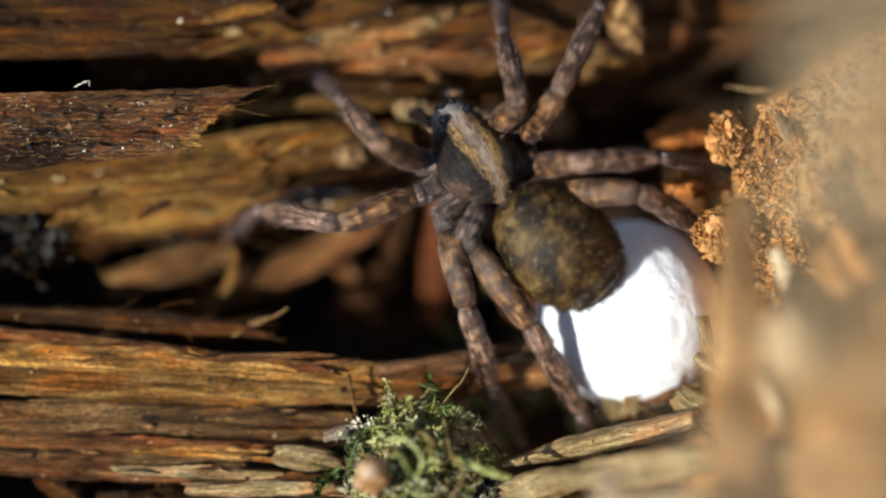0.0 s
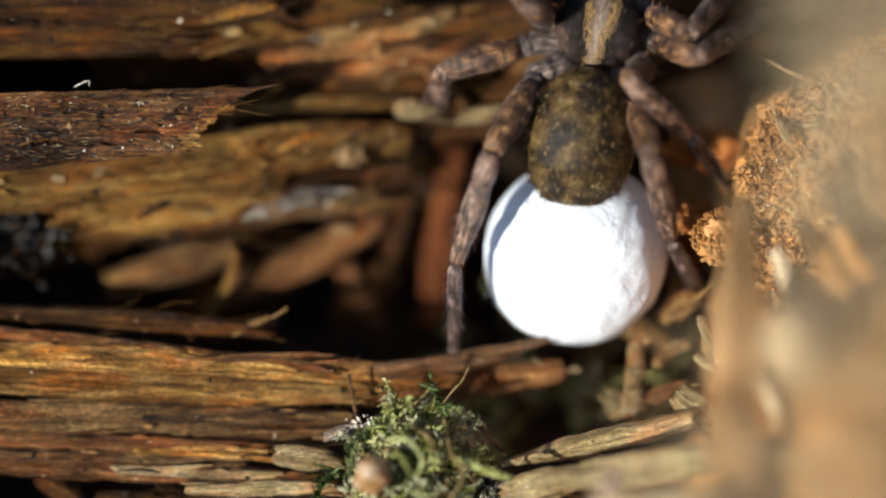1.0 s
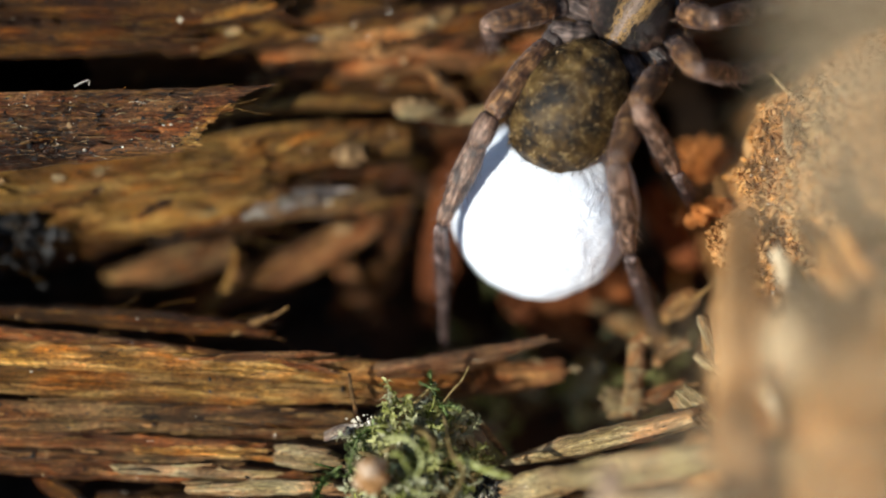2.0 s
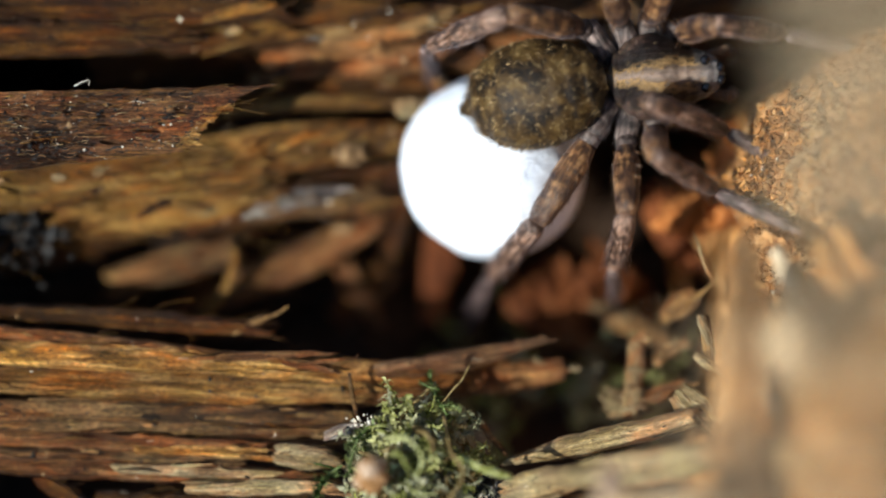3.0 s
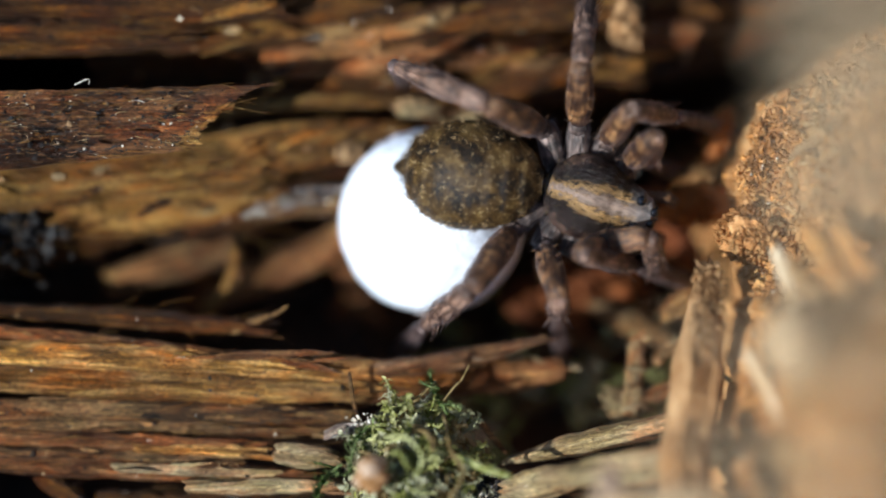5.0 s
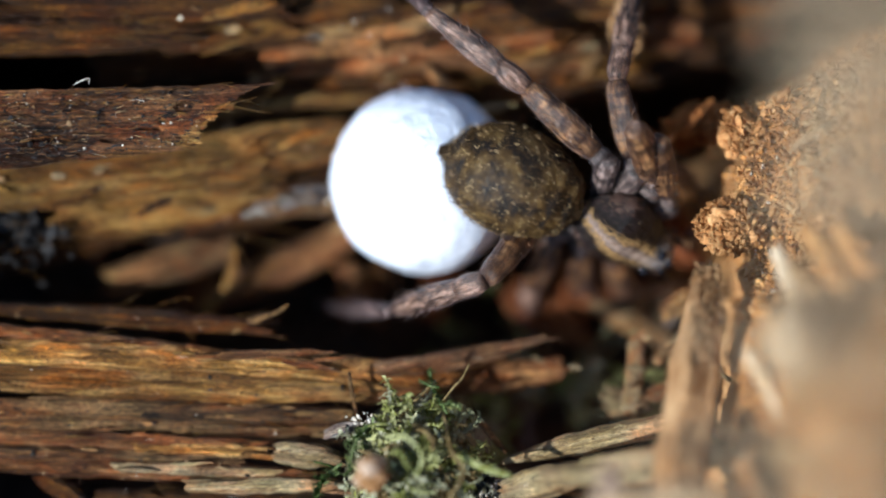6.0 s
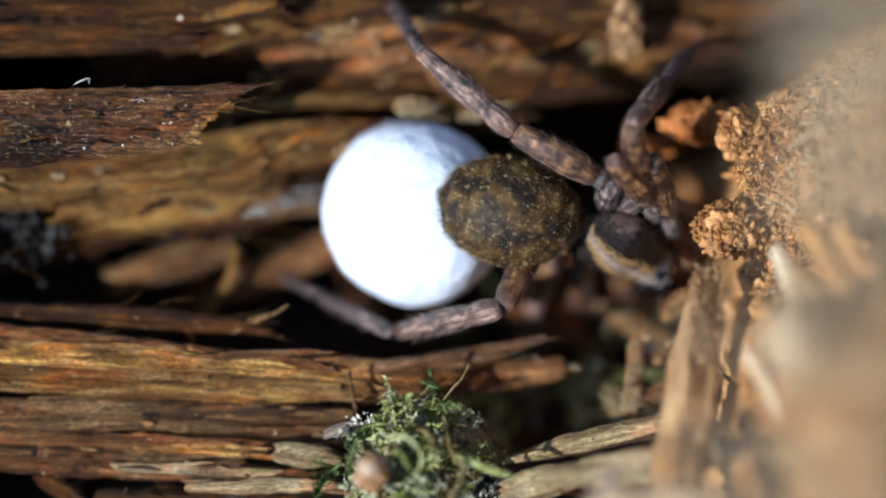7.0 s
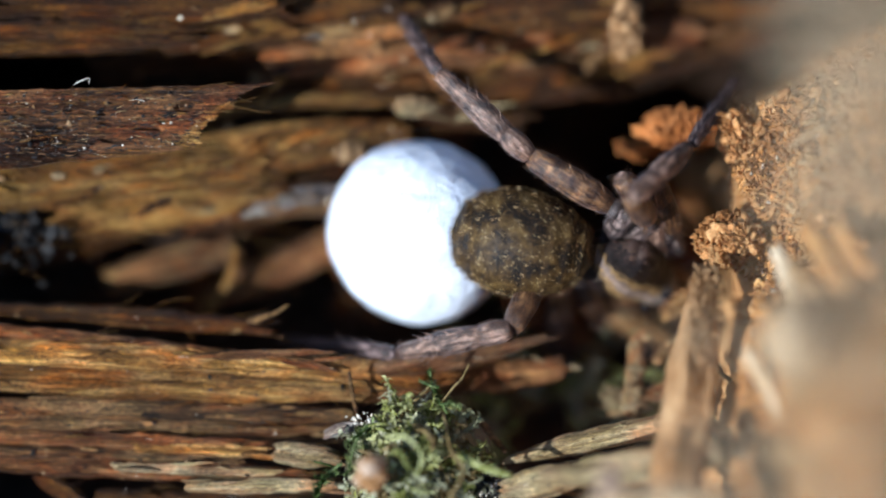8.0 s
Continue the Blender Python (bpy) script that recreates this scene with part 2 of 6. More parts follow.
def lump(rng, r, flat=0.7):
    """A small irregular crumb: an icosahedron pushed about. Points and faces."""
    g = (1 + 5 ** 0.5) / 2
    base = [(-1, g, 0), (1, g, 0), (-1, -g, 0), (1, -g, 0), (0, -1, g), (0, 1, g), (0, -1, -g), (0, 1, -g), (g, 0, -1), (g, 0, 1), (-g, 0, -1), (-g, 0, 1)]
    tri = [(0, 11, 5), (0, 5, 1), (0, 1, 7), (0, 7, 10), (0, 10, 11), (1, 5, 9), (5, 11, 4), (11, 10, 2), (10, 7, 6), (7, 1, 8),
           (3, 9, 4), (3, 4, 2), (3, 2, 6), (3, 6, 8), (3, 8, 9), (4, 9, 5), (2, 4, 11), (6, 2, 10), (8, 6, 7), (9, 8, 1)]
    turn = Euler((rng.uniform(0, 6.3), rng.uniform(0, 6.3), rng.uniform(0, 6.3))).to_matrix()
    sx, sy, sz = rng.uniform(0.6, 1.5), rng.uniform(0.6, 1.2), flat * rng.uniform(0.6, 1.2)
    points = []
    for p in base:
        v = Vector(p) * (r / 1.9 * rng.uniform(0.65, 1.35))
        points.append(turn @ Vector((v.x * sx, v.y * sy, v.z * sz)))
    return points, tri


def scatter(name, rng, spots, size, mat, label, category, flat=0.7):
    """Many crumbs too small to count, at the spots given, in one mesh."""
    points, faces = [], []
    for spot in spots:
        p, f = lump(rng, rng.uniform(*size) * (1.0 if rng.random() < 0.85 else 1.8), flat)
        base = len(points)
        points += [q + Vector(spot) for q in p]
        faces += [tuple(base + k for k in t) for t in f]
    ob = mesh_object(name, points, faces, mat, smooth=False)
    return tagged(ob, label, category, kind="stuff")


def sheet(name, x0, x1, y0, y1, step, height, mat, sharp=0.0):
    """An uneven sheet over a rectangle, millimetres, with the height function given; sharp pushes points sideways too."""
    nx, ny = int((x1 - x0) / step), int((y1 - y0) / step)
    points, faces = [], []
    for j in range(ny + 1):
        for i in range(nx + 1):
            x, y = x0 + (x1 - x0) * i / nx, y0 + (y1 - y0) * j / ny
            z = height(x, y)
            if sharp:
                x, y = x + sharp * nz(x * 1.3, y * 1.3, z), y + sharp * nz(x * 1.3, y * 1.3, z + 20)
            points.append((x, y, z))
    for j in range(ny):
        for i in range(nx):
            k = j * (nx + 1) + i
            faces.append((k, k + 1, k + nx + 2, k + nx + 1))
    return mesh_object(name, points, faces, mat)


def smooth_step(a, b, v):
    v = max(0.0, min(1.0, (v - a) / (b - a)))
    return v * v * (3 - 2 * v)


# ---- the log under everything ----
def log_floor(x, y):
    """Dark bed of the hollow, falling away to the forest floor outside the view."""
    r = math.hypot(x / 40, y / 32)
    h = -6.6 + 1.4 * nz(x * 0.25, y * 0.5, 4) + 0.8 * nz(x * 0.9, y * 1.3, 1) + 0.3 * nz(x * 3, y * 3, 2)
    # last term: unseen bank left of the view, added to block sun along the gap
    h += 3.0 * smooth_step(9, 14, abs(y)) + 7.8 * smooth_step(12.7, 14.6, -x)
    h -= 6.0 * math.exp(-((y - 4.85) / 0.5) ** 2) * smooth_step(-3.0, -5.0, x)
    h -= 4.5 * math.exp(-((x - 3.0) / 4.5) ** 2 - ((y + 0.3) / 2.2) ** 2) + 7.0 * math.exp(-((x - 6.6) / 2.2) ** 2 - ((y - 3.4) / 1.8) ** 2)
    return h - 32 * smooth_step(0.75, 1.0, r)


# the bed carries the hollow's shade in its base colour
tagged(sheet("log_surface", -42, 42, -34, 34, 0.3, log_floor, SHADED_SOIL, 0.15), "damp hollow of a rotten log, colour darkened for shade", "log", kind="structure")
tagged(sheet("ground", -60000, 60000, -60000, 60000, 6000, lambda x, y: -36.0, SHADED_SOIL), "dark soil of the forest floor", "ground", kind="structure")

# ---- splinters of the log, upper band ----
BROWN, GOLD, DARK = "brown rotten wood splinter with grooved fibres", "golden brown rotten wood split along the grain", "dark weathered wood with black specks"
RED, PALE, GREY = "reddish brown split of damp wood", "pale dry splinter of wood", "grey mouldy sliver of wood"
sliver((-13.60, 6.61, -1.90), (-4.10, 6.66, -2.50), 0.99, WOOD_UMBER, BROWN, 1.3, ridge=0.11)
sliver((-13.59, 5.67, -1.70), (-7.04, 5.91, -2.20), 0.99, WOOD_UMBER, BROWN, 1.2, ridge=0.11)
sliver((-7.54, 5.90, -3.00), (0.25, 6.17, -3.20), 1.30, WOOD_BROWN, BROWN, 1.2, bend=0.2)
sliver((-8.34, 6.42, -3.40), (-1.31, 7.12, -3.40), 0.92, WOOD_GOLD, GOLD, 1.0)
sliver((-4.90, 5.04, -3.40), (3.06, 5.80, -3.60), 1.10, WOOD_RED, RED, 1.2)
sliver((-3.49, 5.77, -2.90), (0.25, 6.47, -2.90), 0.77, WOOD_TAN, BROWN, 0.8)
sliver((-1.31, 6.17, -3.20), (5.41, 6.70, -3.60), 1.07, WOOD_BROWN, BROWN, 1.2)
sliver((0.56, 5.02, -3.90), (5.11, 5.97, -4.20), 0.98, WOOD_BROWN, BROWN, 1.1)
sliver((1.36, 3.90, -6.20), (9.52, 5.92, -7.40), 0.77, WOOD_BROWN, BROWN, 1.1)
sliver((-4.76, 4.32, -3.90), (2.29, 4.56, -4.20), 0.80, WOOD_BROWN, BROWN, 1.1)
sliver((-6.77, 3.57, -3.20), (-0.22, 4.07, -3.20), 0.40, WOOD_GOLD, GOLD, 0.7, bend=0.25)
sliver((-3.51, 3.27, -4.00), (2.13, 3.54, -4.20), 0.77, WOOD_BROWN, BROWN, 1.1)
sliver((-1.31, 3.90, -2.80), (-0.22, 3.83, -2.80), 0.46, WOOD_PALE, PALE, 0.5)
sliver((0.41, 3.68, -3.20), (1.50, 3.76, -3.20), 0.37, WOOD_PALE, PALE, 0.4)
sliver((-1.80, 5.43, -2.80), (-1.68, 6.08, -2.80), 0.31, WOOD_TAN, BROWN, 0.4, frays=0.1)
sliver((-0.37, 4.92, -3.00), (0.72, 3.92, -3.40), 0.37, WOOD_TAN, BROWN, 0.4)

# the weathered plank with the torn end
TORN = ((0.0, -6.72), (0.22, -6.67), (0.40, -6.46), (0.52, -6.10), (0.62, -5.70), (0.70, -5.82), (0.84, -5.50), (0.94, -4.95), (1.0, -4.35))


def plank_end(v):
    """Where the plank is torn off: x for each share v of its breadth."""
    for (va, xa), (vb, xb) in zip(TORN, TORN[1:]):
        if va <= v <= vb:
            return xa + (xb - xa) * (v - va) / (vb - va)
    return TORN[-1][1]


def plank_side(x, v):
    low, high = 2.16 + 0.11 * (x + 12.0), 4.30 + 0.025 * (x + 12.0)
    low, high = low + 0.05 * nz(x * 1.1, 3, 3), high + 0.05 * nz(x * 1.4, 8, 8) + 0.03 * nz(x * 5, 8, 8)
    return low + (high - low) * v


def torn_plank():
    """A thin board with weathered grain on top and one ragged, torn end."""
    nu, nv = 300, 72
    points, faces = [], []
    for top in (1, 0):
        for j in range(nv + 1):
            v = j / nv
            end = plank_end(v) + 0.22 * nz(v * 9, 0.3, 5) + 0.28 * abs(nz(v * 17, 2.3, 1)) + 0.16 * nz(v * 34, 0.7, 5) - 0.08
            for i in range(nu + 1):
                x = -13.2 + (end + 13.2) * i / nu
                y = plank_side(x, v)
                g = 0.10 * nz(y * 2.5, x * 0.25, 1) + 0.07 * nz(y * 7, x * 0.45, 2) + 0.05 * nz(y * 17, x * 0.9, 3) + 0.03 * nz(y * 11, x * 5, 4)
                g -= 0.5 * max(0.0, nz(x * 1.9, y * 6, 6) - 0.22) + 0.35 * max(0.0, nz(x * 0.8, y * 11, 9) - 0.25)
                near = smooth_step(1.6, 0.0, end - x)
                rim = smooth_step(0.0, 0.16, min(v, 1 - v))
                points.append((x, y, 0.10 + g * (0.5 + 0.5 * rim) - 0.18 * (1 - rim) + 0.06 * near if top else -0.75 + 0.72 * near + g * 0.5 * near))
    side = (nu + 1) * (nv + 1)
    for j in range(nv):
        for i in range(nu):
            k = j * (nu + 1) + i
            faces += [(k, k + 1, k + nu + 2, k + nu + 1), (side + k + nu + 1, side + k + nu + 2, side + k + 1, side + k)]
    for i in range(nu):
        k = nv * (nu + 1) + i
        faces += [(i + 1, i, side + i, side + i + 1), (k, k + 1, side + k + 1, side + k)]
    for j in range(nv):
        a, b = j * (nu + 1), j * (nu + 1) + nu
        faces += [(a, a + nu + 1, side + a + nu + 1, side + a), (b + nu + 1, b, side + b, side + b + nu + 1)]
    return mesh_object("wood_plank", points, faces, WOOD_DARK)


tagged(torn_plank(), "dark weathered plank with a torn ragged end", "wood splinter", "splinters of the rotten log")

# ---- middle band, deeper ----
sliver((-13.56, 1.49, -2.40), (-4.89, 2.20, -3.00), 1.84, WOOD_GOLD, GOLD, 1.8, bend=0.3, ridge=0.1)
sliver((-9.87, 2.04, -2.90), (-1.00, 3.06, -3.60), 1.38, WOOD_GOLD, GOLD, 1.4, bend=0.2, ridge=0.1)
sliver((-10.81, 0.72, -3.00), (-4.13, 1.42, -3.80), 0.92, WOOD_GOLD, GOLD, 1.2)
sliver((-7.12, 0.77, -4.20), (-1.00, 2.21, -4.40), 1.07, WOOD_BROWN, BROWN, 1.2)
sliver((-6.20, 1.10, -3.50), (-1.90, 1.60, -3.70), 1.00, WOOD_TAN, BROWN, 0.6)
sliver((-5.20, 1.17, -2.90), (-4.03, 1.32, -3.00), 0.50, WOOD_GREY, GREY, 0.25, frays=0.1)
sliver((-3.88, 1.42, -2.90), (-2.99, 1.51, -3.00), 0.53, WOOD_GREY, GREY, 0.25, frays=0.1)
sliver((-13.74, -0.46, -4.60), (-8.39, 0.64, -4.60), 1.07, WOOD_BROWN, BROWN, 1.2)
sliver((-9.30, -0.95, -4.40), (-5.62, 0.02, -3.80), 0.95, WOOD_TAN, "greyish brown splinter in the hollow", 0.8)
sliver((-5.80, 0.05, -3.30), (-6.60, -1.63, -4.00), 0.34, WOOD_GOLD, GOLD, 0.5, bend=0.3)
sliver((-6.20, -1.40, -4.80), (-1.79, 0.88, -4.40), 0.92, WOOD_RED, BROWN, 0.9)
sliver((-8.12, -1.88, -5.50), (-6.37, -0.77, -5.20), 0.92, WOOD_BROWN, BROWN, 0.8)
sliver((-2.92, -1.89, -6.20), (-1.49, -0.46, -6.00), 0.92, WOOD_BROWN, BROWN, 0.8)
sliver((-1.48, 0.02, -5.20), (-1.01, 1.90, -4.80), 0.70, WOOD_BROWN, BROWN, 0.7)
sliver((0.25, 2.94, -5.60), (-0.30, -1.89, -6.20), 0.95, ROT_RED, "orange red strip of rotten bark", 0.8)
scrap_rng = random.Random(3)
scatter("bark_scraps", scrap_rng, [Vector((3.88, -1.12, -5.30)) + Vector((scrap_rng.gauss(0, 0.95), scrap_rng.gauss(0, 0.42), scrap_rng.uniform(-0.5, 0.4))) for _ in range(150)], (0.10, 0.34), BARK_RED, "orange red crumbs of bark in the hollow", "bark", 0.5)
sliver((4.34, -1.64, -4.80), (6.37, -2.65, -4.40), 0.52, WOOD_TAN, BROWN, 0.6)
sliver((4.18, -1.56, -4.60), (5.20, -1.87, -4.40), 0.46, WOOD_PALE, PALE, 0.4)
sliver((2.31, -1.88, -5.60), (4.36, -2.67, -5.40), 0.61, WOOD_RED, RED, 0.5)
sliver((5.76, 1.75, -4.80), (6.93, -0.46, -4.60), 0.92, ROT_RED, "orange red strip of rotten bark", 0.6)
sliver((-2.75, -0.46, -5.60), (-1.96, -1.88, -5.80), 0.61, WOOD_RED, RED, 0.5)

# ---- lower band ----
sliver((-13.53, -1.66, -2.00), (-4.86, -2.15, -1.80), 0.55, WOOD_BROWN, BROWN, 0.9, jag=(0.2, 0.8), bend=0.1)
sliver((-5.50, -2.15, -1.70), (-4.63, -1.71, -1.60), 0.18, WOOD_TAN, PALE, 0.25, taper=(0.7, 0.1), frays=0.2)
sliver((-13.47, -2.02, -1.20), (-5.46, -2.94, -1.20), 0.37, WOOD_RED, RED, 0.6)
sliver((-6.99, -2.94, -0.90), (-2.86, -2.78, -0.80), 0.24, WOOD_RED, RED, 0.35, taper=(0.5, 0.3))
sliver((-5.29, -2.78, -0.90), (-2.68, -3.37, -0.80), 0.21, WOOD_RED, RED, 0.3, taper=(0.4, 0.2))
sliver((-13.46, -2.66, -1.10), (-4.07, -3.22, -1.20), 0.77, WOOD_HONEY, GOLD, 1.0, ridge=0.09)
sliver((-13.47, -3.50, -1.20), (-1.92, -3.85, -1.60), 0.89, WOOD_HONEY, GOLD, 1.1, ridge=0.09)
sliver((-4.69, -3.19, -1.40), (0.25, -3.54, -1.90), 0.73, WOOD_HONEY, GOLD, 0.9)
sliver((-3.77, -3.57, -1.60), (2.85, -2.42, -1.80), 0.61, WOOD_STICK, BROWN, 0.9, jag=(0.3, 0.1), taper=(0.6, 0.35), bend=-0.15)
sliver((-2.54, -3.86, -2.20), (3.30, -3.27, -2.40), 0.95, WOOD_RED, BROWN, 1.0, jag=(0.3, 0.15))
sliver((-13.48, -4.24, -1.30), (-2.53, -4.54, -1.50), 0.61, WOOD_TAN, BROWN, 0.9)
sliver((-13.48, -4.64, -1.30), (-2.84, -4.99, -1.50), 0.43, WOOD_TAN, BROWN, 0.8)
sliver((-13.47, -5.04, -1.20), (-4.69, -5.38, -1.30), 0.46, WOOD_RED, RED, 0.8)
sliver((-8.53, -5.31, -1.10), (-4.84, -5.50, -1.10), 0.40, WOOD_HONEY, GOLD, 0.7)
sliver((-13.49, -5.51, -1.40), (-5.61, -5.77, -1.30), 0.40, WOOD_TAN, BROWN, 0.8)
sliver((-13.49, -5.77, -1.40), (-3.76, -6.18, -1.30), 0.55, WOOD_RED, "purplish brown damp strip of wood", 0.9)
sliver((-8.99, -5.93, -1.00), (-4.68, -6.08, -1.00), 0.34, WOOD_PALE, PALE, 0.6)
sliver((-6.99, -6.45, -0.90), (-2.68, -6.42, -0.90), 0.43, WOOD_PALE, PALE, 0.7)
sliver((-4.60, -5.52, -0.90), (-2.83, -5.71, -0.80), 0.67, WOOD_PALE, PALE, 0.6)
sliver((-11.03, -6.24, -1.60), (-9.95, -6.86, -1.60), 0.46, WOOD_BROWN, BROWN, 0.4)
sliver((-9.35, -6.80, -2.00), (-2.23, -7.03, -2.00), 0.52, WOOD_BROWN, BROWN, 0.8)
sliver((-13.53, -7.49, -2.00), (-2.54, -7.66, -2.20), 0.92, WOOD_BROWN, BROWN, 1.0)

# ---- lower right: sticks over the hollow ----
sliver((1.86, -5.71, -0.80), (6.82, -4.49, 0.20), 0.64, WOOD_PALE, PALE, 0.8, taper=(0.3, 0.8))
sliver((2.67, -6.20, 1.60), (7.46, -5.40, 3.00), 0.92, WOOD_PALE, PALE, 0.8, taper=(0.4, 0.8))
sliver((1.54, -6.52, 0.40), (3.75, -6.04, 0.90), 0.90, WOOD_PALE, PALE, 0.6, taper=(0.5, 0.6))
sliver((5.39, -2.31, -2.20), (5.07, -4.62, -1.60), 0.52, WOOD_PALE, PALE, 0.5)
sliver((7.14, -1.83, -0.80), (7.27, -3.21, -0.40), 0.34, WOOD_TAN, PALE, 0.3, jag=(0.1, 0.1), frays=0.1)
sliver((4.43, -4.02, -2.20), (5.51, -4.48, -2.00), 0.77, WOOD_PALE, PALE, 0.5)
sliver((6.47, -4.05, -0.60), (7.22, -4.74, -0.30), 0.77, WOOD_PALE, PALE, 0.5)


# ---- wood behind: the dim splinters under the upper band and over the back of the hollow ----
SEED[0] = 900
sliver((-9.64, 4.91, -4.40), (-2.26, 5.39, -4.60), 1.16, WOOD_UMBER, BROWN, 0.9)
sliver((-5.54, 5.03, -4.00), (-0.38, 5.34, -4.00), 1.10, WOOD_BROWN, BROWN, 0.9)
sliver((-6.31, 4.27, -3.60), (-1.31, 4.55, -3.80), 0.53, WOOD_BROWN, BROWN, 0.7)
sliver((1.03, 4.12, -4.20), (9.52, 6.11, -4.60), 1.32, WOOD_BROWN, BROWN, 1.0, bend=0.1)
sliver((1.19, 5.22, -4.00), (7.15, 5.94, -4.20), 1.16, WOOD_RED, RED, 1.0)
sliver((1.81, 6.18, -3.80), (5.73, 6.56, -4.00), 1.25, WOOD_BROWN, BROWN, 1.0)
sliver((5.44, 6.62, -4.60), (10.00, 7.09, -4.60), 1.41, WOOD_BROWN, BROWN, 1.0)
sliver((-1.01, 3.60, -4.60), (1.83, 3.86, -4.80), 0.57, WOOD_TAN, BROWN, 0.6)
sliver((3.92, 4.82, -3.40), (4.31, 5.40, -3.40), 0.37, WOOD_TAN, BROWN, 0.4, frays=0.1)
sliver((1.89, 5.04, -3.40), (3.14, 5.17, -3.40), 0.34, WOOD_TAN, BROWN, 0.4, frays=0.1)
sliver((-3.28, -5.08, -0.30), (-2.39, -4.76, -0.10), 0.25, WOOD_GREY, GREY, 0.2, frays=0.1)
sliver((-4.06, -3.06, -0.90), (-2.68, -2.97, -0.80), 0.12, WOOD_RED, RED, 0.15, frays=0.2)
sliver((6.97, -1.76, -0.40), (7.26, -2.56, -0.20), 0.23, WOOD_PALE, PALE, 0.3, jag=(0.1, 0.1), frays=0.1)
sliver((6.87, -2.78, -0.40), (7.39, -3.20, -0.20), 0.26, WOOD_PALE, PALE, 0.3, jag=(0.1, 0.1), frays=0.1)
sliver((6.46, -3.82, -0.40), (7.17, -4.43, -0.20), 0.61, WOOD_PALE, PALE, 0.4, frays=0.3)
sliver((5.67, -3.09, -2.20), (6.67, -2.46, -2.00), 0.34, WOOD_TAN, BROWN, 0.4)
sliver((5.51, -4.01, -2.00), (6.43, -3.69, -1.60), 0.40, WOOD_TAN, BROWN, 0.4)
sliver((6.15, -1.85, -2.60), (6.91, -1.22, -2.00), 0.62, WOOD_TAN, BROWN, 0.5)
SEED[0] = 450


# ---- dust, crumbs and loose threads on the wood ----
def resting(rng, count, x0, x1, y0, y1, keep=None, top=9.0):
    """Places on top of what lies under a rectangle, millimetres."""
    bpy.context.view_layer.update()
    graph = bpy.context.evaluated_depsgraph_get()
    spots = []
    for _ in range(count):
        x, y = rng.uniform(x0, x1), rng.uniform(y0, y1)
        hit, place, normal, _, _, _ = scene.ray_cast(graph, (x * MM, y * MM, 0.05), (0, 0, -1))
        if hit and -5.2 < place.z / MM < top and normal.z > 0.2 and (keep is None or keep(x, y)):
            spots.append(place / MM)
    return spots


def chip_bed(name, rng, spots, size, mat, label, wide=(0.04, 0.15)):
    """Short broken chips that lie about on the wood."""
    points, faces = [], []
    for spot in spots:
        ln, w, h = rng.uniform(*size), rng.uniform(*wide), wide[1] * rng.uniform(0.2, 0.53)
        turn = Euler((rng.gauss(0, 0.4), rng.gauss(0, 0.15), rng.gauss(0.16, 0.28))).to_matrix()
        base = len(points)
        for i in range(7):
            u = i / 6
            g = (0.35 + 0.65 * math.sin(math.pi * u) ** 0.5) * rng.uniform(0.7, 1.2)
            for j in range(6):
                an = 2 * math.pi * j / 6
                points.append(Vector(spot) + turn @ Vector((ln * (u - 0.5) + rng.uniform(-0.03, 0.03), w * g * math.cos(an), h * g * math.sin(an) + wide[1] * 0.33)))
        for i in range(6):
            for j in range(6):
                k = (j + 1) % 6
                q = base + 6 * i
                faces.append((q + j, q + k, q + 6 + k, q + 6 + j))
        faces += [tuple(base + j for j in range(5, -1, -1)), tuple(base + 36 + j for j in range(6))]
    return tagged(mesh_object(name, points, faces, mat, smooth=False), label, "wood chips", kind="stuff")


rng = random.Random(8)
mid_band = lambda x, y: (x < -0.5 and 0.3 < y < 3.6) or (y > 4.6 and x > -6)
chip_bed("wood_chips", rng, resting(rng, 130, -12.5, 6, -1, 7, mid_band, -1.2), (0.5, 2.4), WOOD_GOLD, "broken golden chips of rotten wood")
chip_bed("wood_chips", rng, resting(rng, 90, -12.5, 6, -1, 7, mid_band, -1.2), (0.5, 1.8), WOOD_BROWN, "broken brown chips of rotten wood")
chip_bed("wood_chips", rng, resting(rng, 60, -12.5, 6, -1, 7, mid_band, -1.2), (0.2, 0.6), WOOD_PALE, "small pale chips of rotten wood")
chip_bed("wood_chips", rng, resting(rng, 150, 2.6, 8.5, -7, -2.2, None, -1.4), (0.2, 0.8), WOOD_PALE, "pale tan chips beside the moss")
edge_line = []
for k in range(60):
    v = 0.08 + 0.60 * (k + 0.5) / 60
    x = plank_end(v) - abs(rng.gauss(0.08, 0.12))
    edge_line.append(Vector((x, plank_side(x, v), rng.uniform(0.05, 0.16))))
chip_bed("torn_edge_chips", rng, edge_line, (0.10, 0.45), WOOD_HONEY, "pale torn fibres along the plank's end", (0.02, 0.07))
on_plank = lambda x, y: x < -6.6 and 2.3 + 0.11 * (x + 12) < y < 4.25
chip_bed("black_flecks", rng, resting(rng, 120, -12.3, -6, 2.2, 4.4, on_plank), (0.06, 0.28), CHAR, "black flecks sunk in the weathered plank", (0.012, 0.04))
chip_bed("gold_flecks", rng, resting(rng, 70, -12.3, -6, 2.2, 4.4, on_plank), (0.06, 0.3), WOOD_GOLD, "golden shreds on the weathered plank", (0.008, 0.028))
scatter("plank_dust", rng, resting(rng, 75, -12.3, -6, 2.2, 4.4, on_plank), (0.010, 0.030), SPECK, "white dust grains on the weathered plank", "crumbs")
